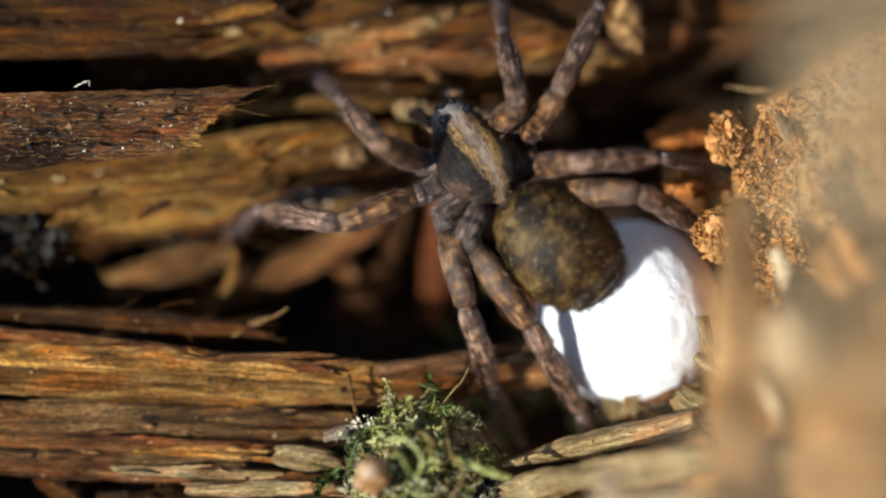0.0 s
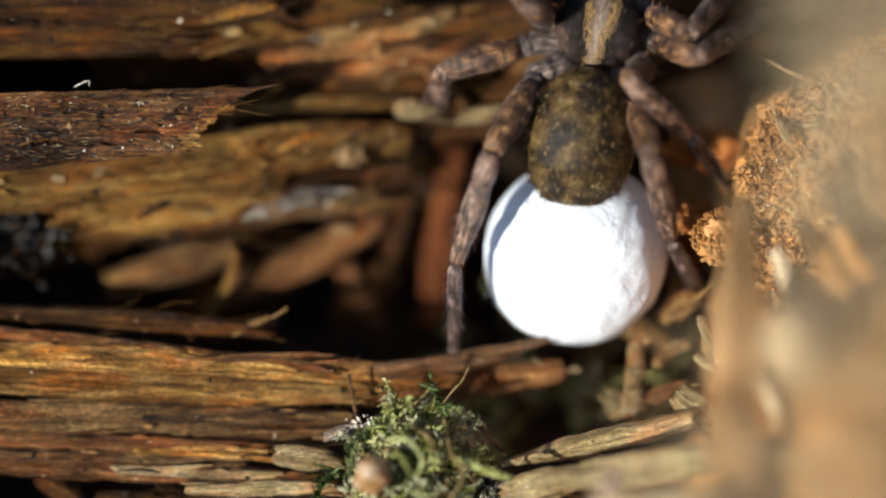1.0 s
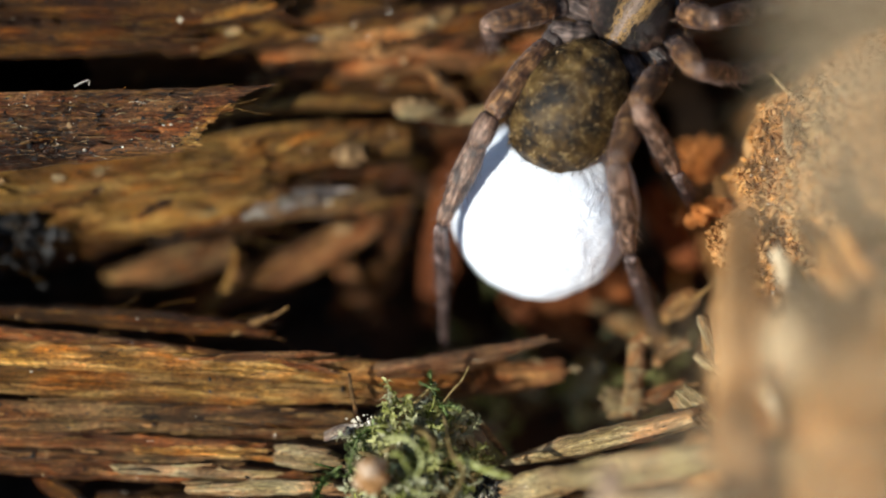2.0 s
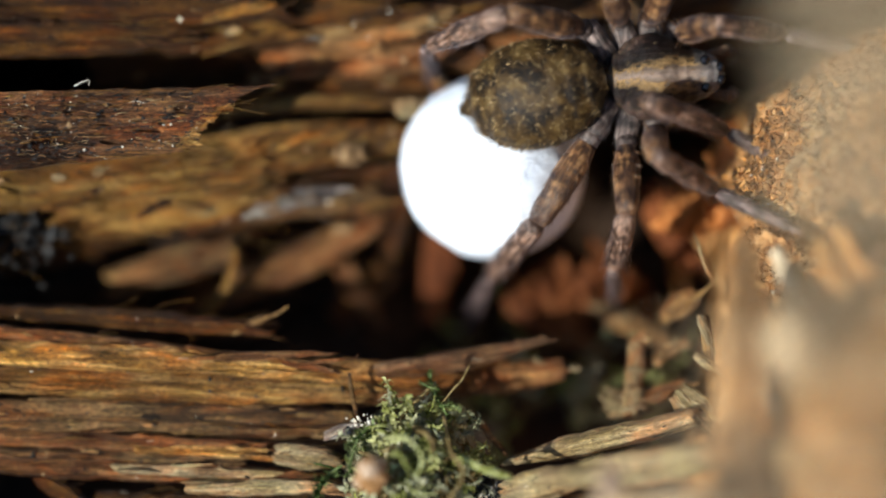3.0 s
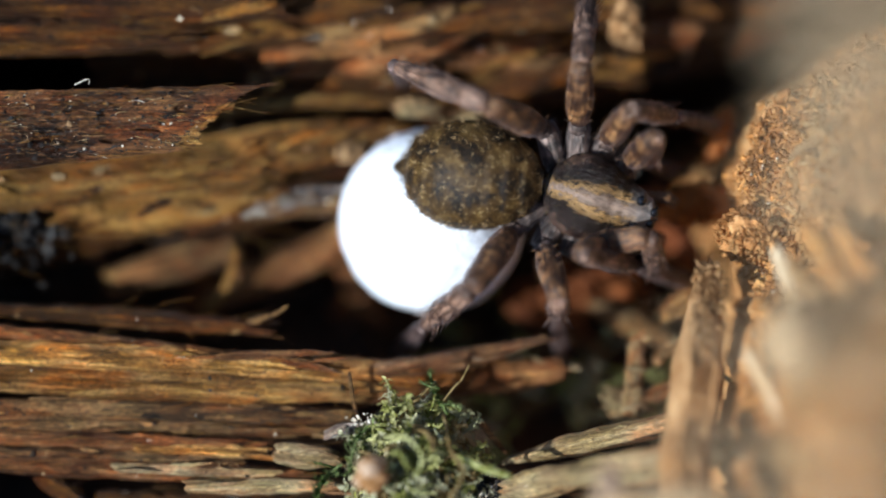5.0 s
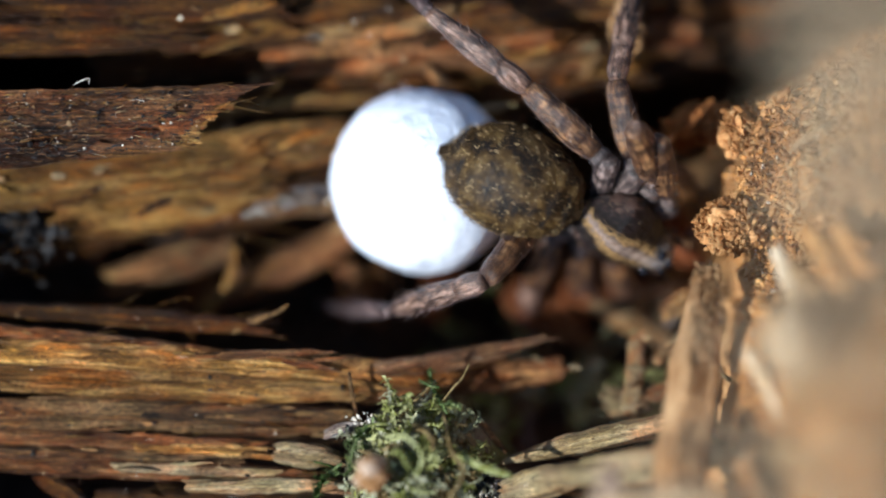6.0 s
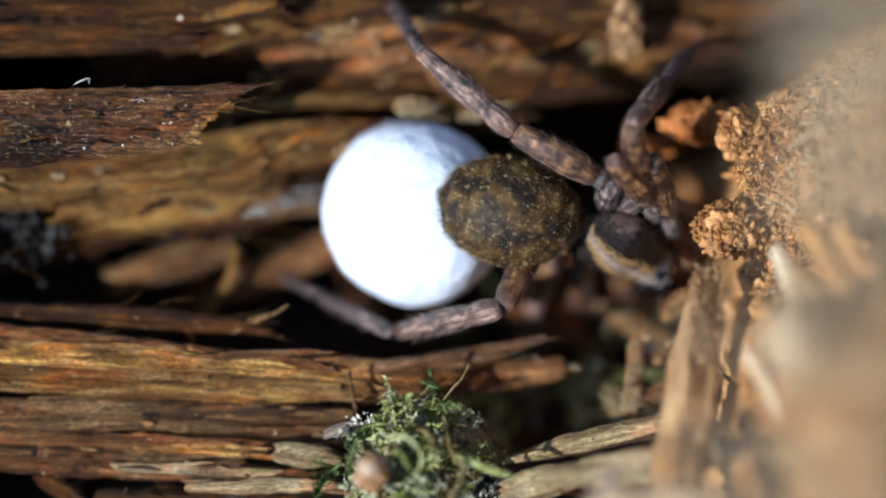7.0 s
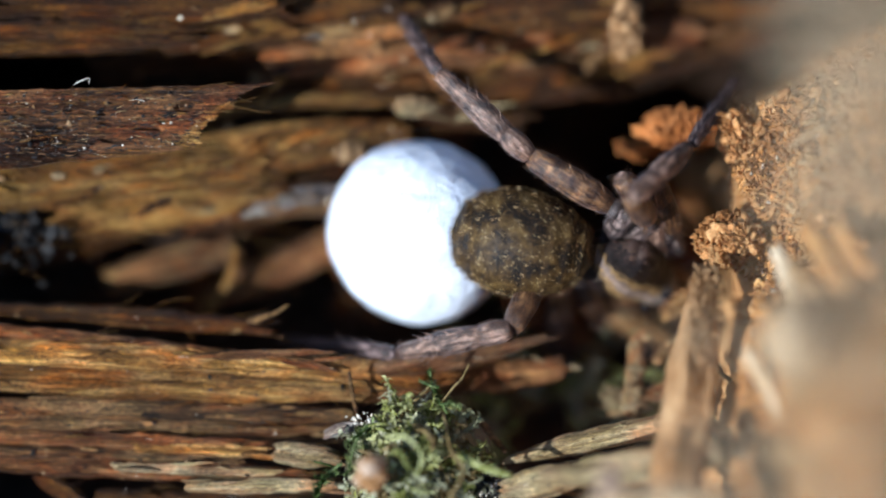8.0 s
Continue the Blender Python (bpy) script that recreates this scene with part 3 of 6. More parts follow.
scatter("plank_pits", rng, resting(rng, 190, -12.3, -6, 2.2, 4.4, on_plank), (0.02, 0.06), CHAR, "black grains on the weathered plank", "crumbs")
left_side = lambda x, y: x < 1.5 or y < -4.5
scatter("dark_crumbs", rng, resting(rng, 450, -12.5, 6, -7, 7, left_side), (0.02, 0.055), CHAR, "black specks of soil on the wood", "crumbs")
scatter("pale_specks", rng, resting(rng, 110, -12.5, 6, -7, 7, left_side), (0.008, 0.036), SPECK, "tiny pale specks on the wood", "crumbs")
scatter("gold_crumbs", rng, resting(rng, 260, -12.5, 6, -7, 7), (0.02, 0.055), ROT_TAN, "small tan crumbs of wood", "crumbs")
scatter("soil_lumps", rng, [Vector((-11.54, 0.71, -2.30)) + Vector((rng.gauss(0, 0.55), rng.gauss(0, 0.75), rng.uniform(-0.5, 0.2))) for _ in range(120)], (0.05, 0.20), CHAR, "black damp soil lumps on the wood", "soil")
scatter("mould_dots", rng, [Vector(p) for p in ((-5.15, 1.14, -3.90), (-4.44, 1.08, -3.80), (-3.74, 1.24, -3.80), (-3.22, 0.99, -3.90), (-2.49, 1.11, -3.80), (-4.68, 2.90, -2.20), (-2.42, 6.38, -2.30), (-0.38, 1.62, -4.20), (-11.30, 5.96, -1.50), (-9.15, 5.65, -1.60), (2.14, -3.94, -2.20), (-2.23, 6.30, -2.30), (1.03, 5.54, -2.80), (-0.68, 3.89, -2.30))], (0.04, 0.085), WOOD_GREY, "pale mould dots on the wood", "mould")


def thread_bed(name, rng, spots, length, mat, label):
    points, faces = [], []
    for spot in spots:
        ln = rng.uniform(*length)
        an = rng.gauss(0, 0.18) if rng.random() < 0.97 else rng.gauss(0, 0.5)
        way = Vector((math.cos(an), math.sin(an), rng.uniform(-0.08, 0.05)))
        side = Vector((-way.y, way.x, 0)).normalized()
        r = rng.uniform(0.005, 0.013)
        bow = rng.uniform(-0.25, 0.25) * ln
        base = len(points)
        for i in range(6):
            u = i / 5
            c = spot + way * (ln * u) + side * (bow * u * (1 - u) * 2) + Vector((0, 0, 0.02))
            w = r * (0.4 + 0.6 * math.sin(math.pi * (0.1 + 0.8 * u)))
            points += [c + side * w, c + Vector((0, 0, w)), c - side * w, c - Vector((0, 0, w))]
        for i in range(5):
            for j in range(4):
                k = (j + 1) % 4
                q = base + 4 * i
                faces.append((q + j, q + k, q + 4 + k, q + 4 + j))
    return tagged(mesh_object(name, points, faces, mat), label, "fibres", kind="stuff")


thread_bed("pale_threads", rng, resting(rng, 40, -12.5, 6, -7, 7, left_side), (0.15, 0.6), SPECK, "thin pale fungal threads on the wood")
thread_bed("wood_threads", rng, resting(rng, 1300, -12.5, 6, -7, 7, left_side), (0.3, 1.3), WOOD_GOLD, "fine loose wood fibres along the grain")
thread_bed("plank_fibres", rng, resting(rng, 150, -12.3, -6, 2.2, 4.4, on_plank), (0.08, 0.45), WOOD_PALE, "short tan fibres on the weathered plank")
thread_bed("dark_threads", rng, resting(rng, 700, -12.5, 6, -7, 7, left_side), (0.3, 1.0), WOOD_DARK, "fine dark wood fibres along the grain")


# ---- the crumbling wall of rot that rises towards the lens ----
EDGE = ((14.94, 7.97, 0.00), (13.10, 6.75, 0.00), (11.42, 5.83, 0.00), (10.19, 5.07, 0.00), (8.79, 4.15, 0.00), (8.05, 3.23, 0.00), (7.90, 2.16, 0.00), (7.90, 1.39, 0.00), (7.94, 0.63, 0.00), (8.08, -0.14, 0.00), (7.95, -0.90, 0.00), (7.65, -2.43, 0.00), (7.30, -4.50, 0.00), (7.00, -7.03, 0.00))


def wall_edge(y):
    """The wall's foot: x for each y, millimetres."""
    for (xa, ya, _), (xb, yb, _) in zip(EDGE, EDGE[1:]):
        if yb <= y <= ya:
            return xa + (xb - xa) * (ya - y) / (ya - yb)
    return EDGE[0][0] + (y - EDGE[0][1]) * 0.3 if y > 0 else EDGE[-1][0]


def wall_height(x, y):
    e = x - wall_edge(y) + 0.35 * nz(y * 0.8, x * 0.5, 1) + 0.3 * nz(y * 2.1, 8, x * 1.5)
    low = -8.0 - 6.0 * smooth_step(1.8, 3.6, y)
    h = low + (-0.5 - low) * smooth_step(-0.35, 0.5, e) + 3.8 * smooth_step(0.3, 4.6, e) + 8 * smooth_step(4.2, 9.0, e) + 12 * smooth_step(7.5, 11, e)
    h += 5.5 * smooth_step(0.9, 2.6, e) * smooth_step(-0.8, -3.0, y) * (1 - smooth_step(4.2, 9.0, e))
    h += 3.4 * smooth_step(-0.3, 0.8, e) * smooth_step(-0.6, -2.0, y)
    rough = 0.6 * nz(x * 0.9, y * 0.9, 5) + 0.35 * nz(x * 2.1, y * 2.1, 6) + 0.20 * abs(nz(x * 4.3, y * 4.3, 7)) + 0.14 * nz(x * 7, y * 7, 8) + 0.10 * nz(x * 13, y * 13, 9)
    return h + 0.85 * rough


tagged(sheet("rot_wall", 6.6, 22, -10, 10, 0.06, wall_height, ROT_ORANGE, 0.16), "crumbling orange brown rotten wood wall", "rotten wood", kind="structure")


def flakes(name, rng, spots, size, mat, label, parent=None, tilt=0.8):
    """Ragged thin splinters and flakes of rot standing every way, in one mesh."""
    points, faces = [], []
    for spot in spots:
        turn = Euler((rng.gauss(0, tilt), rng.gauss(-0.2, tilt), rng.uniform(0, 6.3))).to_matrix()
        s = rng.uniform(*size) * (1.0 if rng.random() < 0.8 else 1.8)
        long, n = s * rng.uniform(0.6, 1.9), 5
        bow, skew = rng.uniform(-0.35, 0.35) * s, rng.uniform(-0.5, 0.5) * s
        base = len(points)
        for i in range(n):
            u = i / (n - 1)
            w = s * (0.25 + 0.75 * math.sin(math.pi * (0.12 + 0.76 * u))) * rng.uniform(0.35, 1.0)
            mid = Vector((long * (u - 0.5) * 2, skew * (u - 0.5), bow * math.sin(math.pi * u)))
            for y, z in ((w, rng.uniform(-0.3, 0.3) * s), (rng.uniform(-0.3, 0.3) * w, rng.uniform(0.2, 0.6) * s), (-w, rng.uniform(-0.3, 0.3) * s), (0.0, -0.35 * s)):
                jag = Vector((rng.uniform(-0.3, 0.3) * s, 0, 0))
                points.append(Vector(spot) + turn @ (mid + jag + Vector((0, y, z))))
        for i in range(n - 1):
            for j in range(4):
                k = (j + 1) % 4
                faces.append((base + 4 * i + j, base + 4 * i + k, base + 4 * i + 4 + k, base + 4 * i + 4 + j))
        faces += [(base + 3, base + 2, base + 1, base), tuple(base + 4 * n - 4 + j for j in range(4))]
    return mesh_object(name, points, faces, mat, parent, label)


rng = random.Random(5)
spots = []
while len(spots) < 11000:
    y = rng.uniform(-7.5, 7.5)
    x = wall_edge(y) + rng.triangular(-0.6, 6.5, 0.1)
    if y > -0.8 or x > wall_edge(y) + 0.5:
        spots.append((x, y, wall_height(x, y) + rng.uniform(-0.06, 0.22)))
margin = [p for p in spots if p[0] < wall_edge(p[1]) + 1.5 + 0.8 * nz(p[0], p[1], 3)]
inner = [p for p in spots if p[0] >= wall_edge(p[1]) + 1.5 + 0.8 * nz(p[0], p[1], 3)]
for group, size, mat, label in (
        (margin[:2600], (0.04, 0.10), ROT_FLAKE, "ragged orange brown flakes of rotten wood"),
        (margin[2600:], (0.04, 0.09), ROT_BRIGHT, "bright orange flakes of rotten wood"),
        (inner[:2000], (0.04, 0.10), ROT_FLAKE, "ragged orange brown flakes of rotten wood"),
        (inner[2000:4600], (0.04, 0.11), ROT_GOLD, "golden tan flakes of rotten wood"),
        (inner[4600:5400], (0.04, 0.11), ROT_BRIGHT, "bright orange flakes of rotten wood")):
    tagged(flakes("rot_flakes", rng, group, size, mat, label, tilt=0.55), label, "rotten wood", kind="stuff")
scatter("rot_crumbs", rng, inner[5400:6200], (0.04, 0.12), ROT_GOLD, "golden brown crumbs of rotten wood on the wall", "rotten wood", 0.6)
# pale grains imitate the tiny wet glints on the wall
scatter("white_specks", rng, [(x, y, z + 0.12) for x, y, z in spots[::90]], (0.02, 0.05), SPECK, "white specks as wet glints on the rotten wall", "crumbs")


def clump(name, at, spread, count, mat, label, seed):
    """A loose handful of rot, one lump that moves as a whole; local origin at its middle."""
    rng = random.Random(seed)
    around = []
    for _ in range(count):
        v = Vector((rng.gauss(0, 1), rng.gauss(0, 1), rng.gauss(0, 1)))
        v *= min(1.0, rng.uniform(1.0, 1.5) / v.length)
        around.append((v.x * spread[0], v.y * spread[1], v.z * spread[2]))
    ob = flakes(name, rng, around, (0.035, 0.09), ROT_FLAKE if mat is ROT_ORANGE else mat, label)
    core, sides = [], []
    n, m = 34, 44
    for i in range(n + 1):
        for j in range(m):
            th, ph = math.pi * i / n, 2 * math.pi * j / m
            d = Vector((math.sin(th) * math.cos(ph), math.sin(th) * math.sin(ph), math.cos(th)))
            r = 0.95 + 0.9 * nz(d.x * 1.7 + seed, d.y * 1.7, d.z * 1.7) + 0.6 * abs(nz(d.x * 4, d.y * 4 + seed, d.z * 4)) + 0.3 * nz(d.x * 11, d.y * 11, d.z * 11 + seed)
            core.append((d.x * r * spread[0], d.y * r * spread[1], d.z * r * spread[2]))
    for i in range(n):
        for j in range(m):
            k = (j + 1) % m
            sides.append((i * m + j, (i + 1) * m + j, (i + 1) * m + k, i * m + k))
    mesh_object("core", core, sides, mat, ob, "dense heart of the lump")
    ob.location = Vector(at) * MM
    return tagged(ob, label, "rotten wood")


clump("rot_clump", (5.04, 6.11, -2.80), (0.30, 0.62, 0.25), 260, ROT_DARK, "tan crumbling flakes hanging on the wood", 41)
clump("rot_clump", (1.28, 6.46, -3.00), (0.18, 0.30, 0.15), 120, ROT_DARK, "tan crumbling flakes hanging on the wood", 42)
clump("rot_clump", (2.35, 6.53, -3.00), (0.22, 0.26, 0.15), 120, ROT_DARK, "tan crumbling flakes hanging on the wood", 43)
clump("rot_clump", (-0.76, 3.97, -2.80), (0.42, 0.12, 0.10), 110, ROT_TAN, "tan crumbs of rot on the wood", 44)
clump("rot_clump", (-2.55, 2.66, -2.60), (0.30, 0.22, 0.12), 90, ROT_TAN, "tan crumbling flakes on the wood", 45)
CLUMP_A = clump("rot_clump", (7.59, 3.09, -0.60), (0.38, 0.50, 0.35), 900, ROT_ORANGE, "orange crumbling lump of rotten wood", 31)
CLUMP_B = clump("rot_clump", (7.32, 0.48, -0.20), (0.62, 0.52, 0.40), 1500, ROT_ORANGE, "orange crumbling lump of rotten wood", 32)
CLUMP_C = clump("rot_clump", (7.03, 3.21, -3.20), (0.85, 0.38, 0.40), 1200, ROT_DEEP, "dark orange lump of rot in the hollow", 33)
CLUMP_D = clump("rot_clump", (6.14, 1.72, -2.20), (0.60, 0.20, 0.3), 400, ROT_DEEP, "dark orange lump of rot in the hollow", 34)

# the strip of rotten wood that leans against the wall, and loose flakes
STRIP = sliver((0, 0, 0), (8.4, 0, 0), 1.30, ROT_ORANGE, "tan crumbling strip of rotten wood", 1.3, jag=(0.9, 0.3), taper=(0.35, 1), ridge=0.15, name="rotten_strip", frays=0.3)
STRIP.data.materials[0] = ROT_DARK
rng = random.Random(77)
flakes("crumb_crust", rng, [(rng.triangular(0.0, 8.0, 0.5), rng.triangular(-0.46, 0.46, -0.3), rng.uniform(0.46, 0.70)) for _ in range(1500)], (0.025, 0.085), ROT_DARK, "tan crust of crumbs", STRIP)
FLAKE = sliver((0, 0, 0), (1.55, 0, 0), 0.31, ROT_TAN, "pale dry flake of wood", 0.16, jag=(0.3, 0.3), taper=(0.5, 0.1), ridge=0.07, name="wood_flake", frays=0.4)
THREAD = sliver((0, 0, 0), (0.75, 0, 0), 0.09, WOOD_PALE, "thin pale splinter on the wall", 0.06, taper=(0.3, 0.1), ridge=0.01, name="wood_flake", frays=0.1)


def boulder(name, at, size, mat, label, seed):
    """A big soft-edged mass of rot near the lens."""
    n, m = 40, 60
    points, faces = [], []
    for i in range(n + 1):
        for j in range(m):
            th, ph = math.pi * i / n, 2 * math.pi * j / m
            d = Vector((math.sin(th) * math.cos(ph), math.sin(th) * math.sin(ph), math.cos(th)))
            r = 1 + 0.28 * nz(d.x * 1.6 + seed, d.y * 1.6, d.z * 1.6) + 0.22 * nz(d.x * 4, d.y * 4 + seed, d.z * 4) + 0.10 * nz(d.x * 11, d.y * 11, d.z * 11 + seed)
            points.append((d.x * r * size[0], d.y * r * size[1], d.z * r * size[2]))
    for i in range(n):
        for j in range(m):
            k = (j + 1) % m
            faces.append((i * m + j, (i + 1) * m + j, (i + 1) * m + k, i * m + k))
    ob = mesh_object(name, points, faces, mat)
    ob.location = Vector(at) * MM
    return tagged(ob, label, "rotten wood")


boulder("rotten_wood_chunk", (9.84, -3.83, 6.00), (0.95, 2.2, 3.5), ROT_GOLD, "golden crumbling chunk of rotten wood", 1.0)
boulder("rotten_wood_chunk", (10.51, -5.71, 7.00), (2.0, 1.2, 3), ROT_GOLD, "golden crumbling chunk of rotten wood", 5.0)
boulder("rotten_wood_chunk", (11.54, -3.66, 7.00), (1.0, 2.4, 4), ROT_BRIGHT, "orange brown chunk of rotten wood", 8.0)
boulder("rotten_wood_chunk", (9.05, -2.31, 9.00), (0.8, 0.9, 1.8), ROT_PALE, "cream coloured lump of rot", 9.0)
boulder("rotten_wood_chunk", (4.35, -6.15, 7.50), (0.32, 0.6, 0.5), STUB, "purplish brown stub of wood near the lens", 10.0)
boulder("rotten_wood_chunk", (6.00, -7.00, 9.50), (2.2, 0.9, 1.0), ROT_PALE, "pale crumbling chunk of rotten wood", 12.0)
sliver((9.61, 0.58, 3.60), (11.02, -1.76, 6.00), 0.60, ROT_BRIGHT, "orange strip of rotten wood", 0.6)
sliver((10.55, 0.46, 4.00), (11.68, -1.76, 6.00), 0.60, ROT_BRIGHT, "orange strip of rotten wood", 0.6)
sliver((9.33, -0.44, 3.20), (10.61, -2.21, 5.50), 0.39, ROT_GOLD, "golden strip of rotten wood", 0.5)
sliver((8.91, 0.02, 2.60), (9.47, -1.77, 4.60), 0.45, ROT_PALE, "pale strip of rotten wood", 0.5)
sliver((9.66, -2.49, 6.50), (10.16, -5.24, 8.00), 0.88, ROT_BRIGHT, "orange strip of rotten wood", 0.8)
sliver((11.02, -2.35, 6.00), (11.47, -4.66, 8.00), 0.74, ROT_DEEP, "orange strip of rotten wood", 0.8)
sliver((8.16, -2.98, 4.00), (9.08, -4.74, 5.00), 0.33, ROT_PALE, "pale strip of rotten wood", 0.4)
sliver((7.76, -5.40, 3.00), (9.51, -5.97, 4.00), 0.36, ROT_GOLD, "golden strip of rotten wood", 0.4)


def fringe(name, count, mat, label, seed):
    """Frayed bark fibres that reach out from the top of the wall, close to the lens."""
    rng = random.Random(seed)
    points, faces = [], []
    n = 8
    for _ in range(count):
        y, z = rng.uniform(-11, 11), rng.uniform(16.5, 20.5)
        if rng.random() > 0.22 + 0.28 * smooth_step(-1.5, 1.0, y) + 0.40 * smooth_step(2.8, 4.8, y):
            continue
        reach, r = rng.uniform(6.9, 9.0) + 1.1 * smooth_step(0.8, 3.3, y) - 2.4 * smooth_step(-1.0, -5.5, y) - 0.35 * smooth_step(3.4, 5.0, y), rng.uniform(0.05, 0.09)
        slope, sag = rng.gauss(0, 0.12), rng.uniform(-1.2, 0.8)
        base = len(points)
        for i in range(n + 1):
            u = i / n
            x = 20.0 + (reach - 20.0) * u
            c = Vector((x, y + slope * (20.0 - x) + 0.25 * nz(x * 0.6, y, 3), z + sag * u * u))
            w = r * (1.0 - 0.5 * u)
            points += [c + Vector((0, w, 0)), c + Vector((0, 0, w)), c - Vector((0, w, 0)), c - Vector((0, 0, w))]
        for i in range(n):
            for j in range(4):
                k = (j + 1) % 4
                faces.append((base + 4 * i + j, base + 4 * i + k, base + 4 * i + 4 + k, base + 4 * i + 4 + j))
    return tagged(mesh_object(name, points, faces, mat), label, "fibres", kind="stuff")


fringe("bark_fibres", 500, BARK_FIBRE, "frayed tan bark fibres reaching out from the wall", 41)


# ---- moss ----
def moss_shoot(parent, a, b, leaves, size, rng, name="shoot", broad=1.0, mat=None):
    """A stem from a to b with small pointed leaves all round."""
    a, b = Vector(a), Vector(b)
    way = (b - a).normalized()
    s1 = way.cross(Vector((0.3, 0.2, 1))).normalized()
    s2 = way.cross(s1)
    bow = (s1 * rng.uniform(-0.25, 0.25) + s2 * rng.uniform(-0.25, 0.25)) * (b - a).length
    points, faces = [], []

    def on(u):
        return a.lerp(b, u) + bow * math.sin(math.pi * u * 0.8)
    n = 8
    for i in range(n + 1):
        for j in range(5):
            r = 0.045 * (1 - 0.5 * i / n)
            an = 2 * math.pi * j / 5
            points.append(on(i / n) + s1 * (r * math.cos(an)) + s2 * (r * math.sin(an)))
    for i in range(n):
        for j in range(5):
            k = (j + 1) % 5
            faces.append((i * 5 + j, i * 5 + k, i * 5 + 5 + k, i * 5 + 5 + j))
    for q in range(leaves):
        u = 0.1 + 0.9 * q / leaves
        an = q * 2.4 + rng.uniform(-0.4, 0.4)
        out = (s1 * math.cos(an) + s2 * math.sin(an) + way * rng.uniform(0.3, 1.0)).normalized()
        side = out.cross(way).normalized()
        up = side.cross(out)
        ln = size * rng.uniform(0.7, 1.2) * (1.1 - 0.4 * u)
        w = ln * rng.uniform(0.07, 0.16) * broad
        curl = rng.uniform(0.1, 0.9)
        base = len(points)
        p = on(u)
        for f, ww, lift in ((0, 0.5, 0), (0.4, 1.0, 0.10), (0.75, 0.6, 0.05), (1.0, 0.05, -curl)):
            c = p + out * (ln * f) + up * (ln * lift)
            points += [c - side * (w * ww) + up * 0.02, c - up * (0.12 * w), c + side * (w * ww) + up * 0.02]
        for k in range(3):
            i = base + 3 * k
            faces += [(i, i + 1, i + 4, i + 3), (i + 1, i + 2, i + 5, i + 4)]
    return mesh_object(name, points, faces, mat or rng.choice((MOSS_GREEN, MOSS_GREEN, MOSS_GREEN, MOSS_PALE, MOSS_PALE, MOSS_BROWN)), parent)


def moss_tuft(centre, shoots, label, seed, count=26, leaf=0.42, rise=2.6):
    rng = random.Random(seed)
    tuft = new("moss_tuft")
    tagged(tuft, label, "moss")
    for a, b, leaves, size in shoots:
        moss_shoot(tuft, a, b, leaves, size, rng)
    for _ in range(count):
        x, y = rng.gauss(0, 0.85), min(0.95, rng.gauss(0, 0.6))
        a = Vector(centre) + Vector((x, y, -2.0))
        b = a + Vector((x * 0.6 + rng.uniform(-0.6, 0.6), y * 0.6 + rng.uniform(-0.5, 0.6), rng.uniform(0.8, rise)))
        moss_shoot(tuft, a, b, 16, leaf * rng.uniform(0.5, 1.6), rng)
    return tuft


MOSS_DARK = crumb_material("dark_moss_leaf", (0.012, 0.022, 0.005), (0.055, 0.090, 0.018), (0.26, 0.30, 0.12), 2.5, 0.3, 0.03, 0.2)
MOSS_BED = crumb_material("brown_moss_bed", (0.04, 0.030, 0.014), (0.15, 0.13, 0.06), (0.32, 0.28, 0.17), 1.6, 0.6, 0.2)


def stem(parent, places, r, mat, flat=1.0, name="stem", label=""):
    """A thin bent stalk or blade through the places, tapering at both ends."""
    places = [Vector(p) for p in places]
    way = [places[0] * 2 - places[1]] + places + [places[-1] * 2 - places[-2]]
    line = []
    for a, b, c, d in zip(way, way[1:], way[2:], way[3:]):
        for i in range(6):
            u = i / 6
            line.append(0.5 * (2 * b + (c - a) * u + (2 * a - 5 * b + 4 * c - d) * u * u + (3 * b - a - 3 * c + d) * u ** 3))
    line.append(places[-1])
    points, faces = [], []
    for i, p in enumerate(line):
        u = i / (len(line) - 1)
        on = (line[min(i + 1, len(line) - 1)] - line[max(i - 1, 0)]).normalized()
        s1 = on.cross(Vector((0.1, 0.2, 1))).normalized()
        s2 = s1.cross(on)
        w = r * (0.35 + 0.65 * math.sin(math.pi * (0.15 + 0.75 * u)) ** 0.6) * (1 + 0.3 * nz(u * 9, r * 50, places[0].x))
        for j in range(7):
            an = 2 * math.pi * j / 7
            points.append(p + s1 * (w * math.cos(an)) + s2 * (w * flat * math.sin(an)))
    for i in range(len(line) - 1):
        for j in range(7):
            k = (j + 1) % 7
            faces.append((i * 7 + j, i * 7 + k, i * 7 + 7 + k, i * 7 + 7 + j))
    faces += [tuple(range(6, -1, -1)), tuple((len(line) - 1) * 7 + j for j in range(7))]
    return mesh_object(name, points, faces, mat, parent, label)


def moss_rise(x, y):
    """The top of the moss cushion."""
    r = math.hypot((x + 0.75) / 1.95, (y + 6.5) / 2.5)
    return -1.6 + 2.9 * math.sqrt(max(0.0, 1 - r * r)) + 0.35 * nz(x * 1.3, y * 1.3, 2) + 0.2 * nz(x * 3, y * 3, 5)


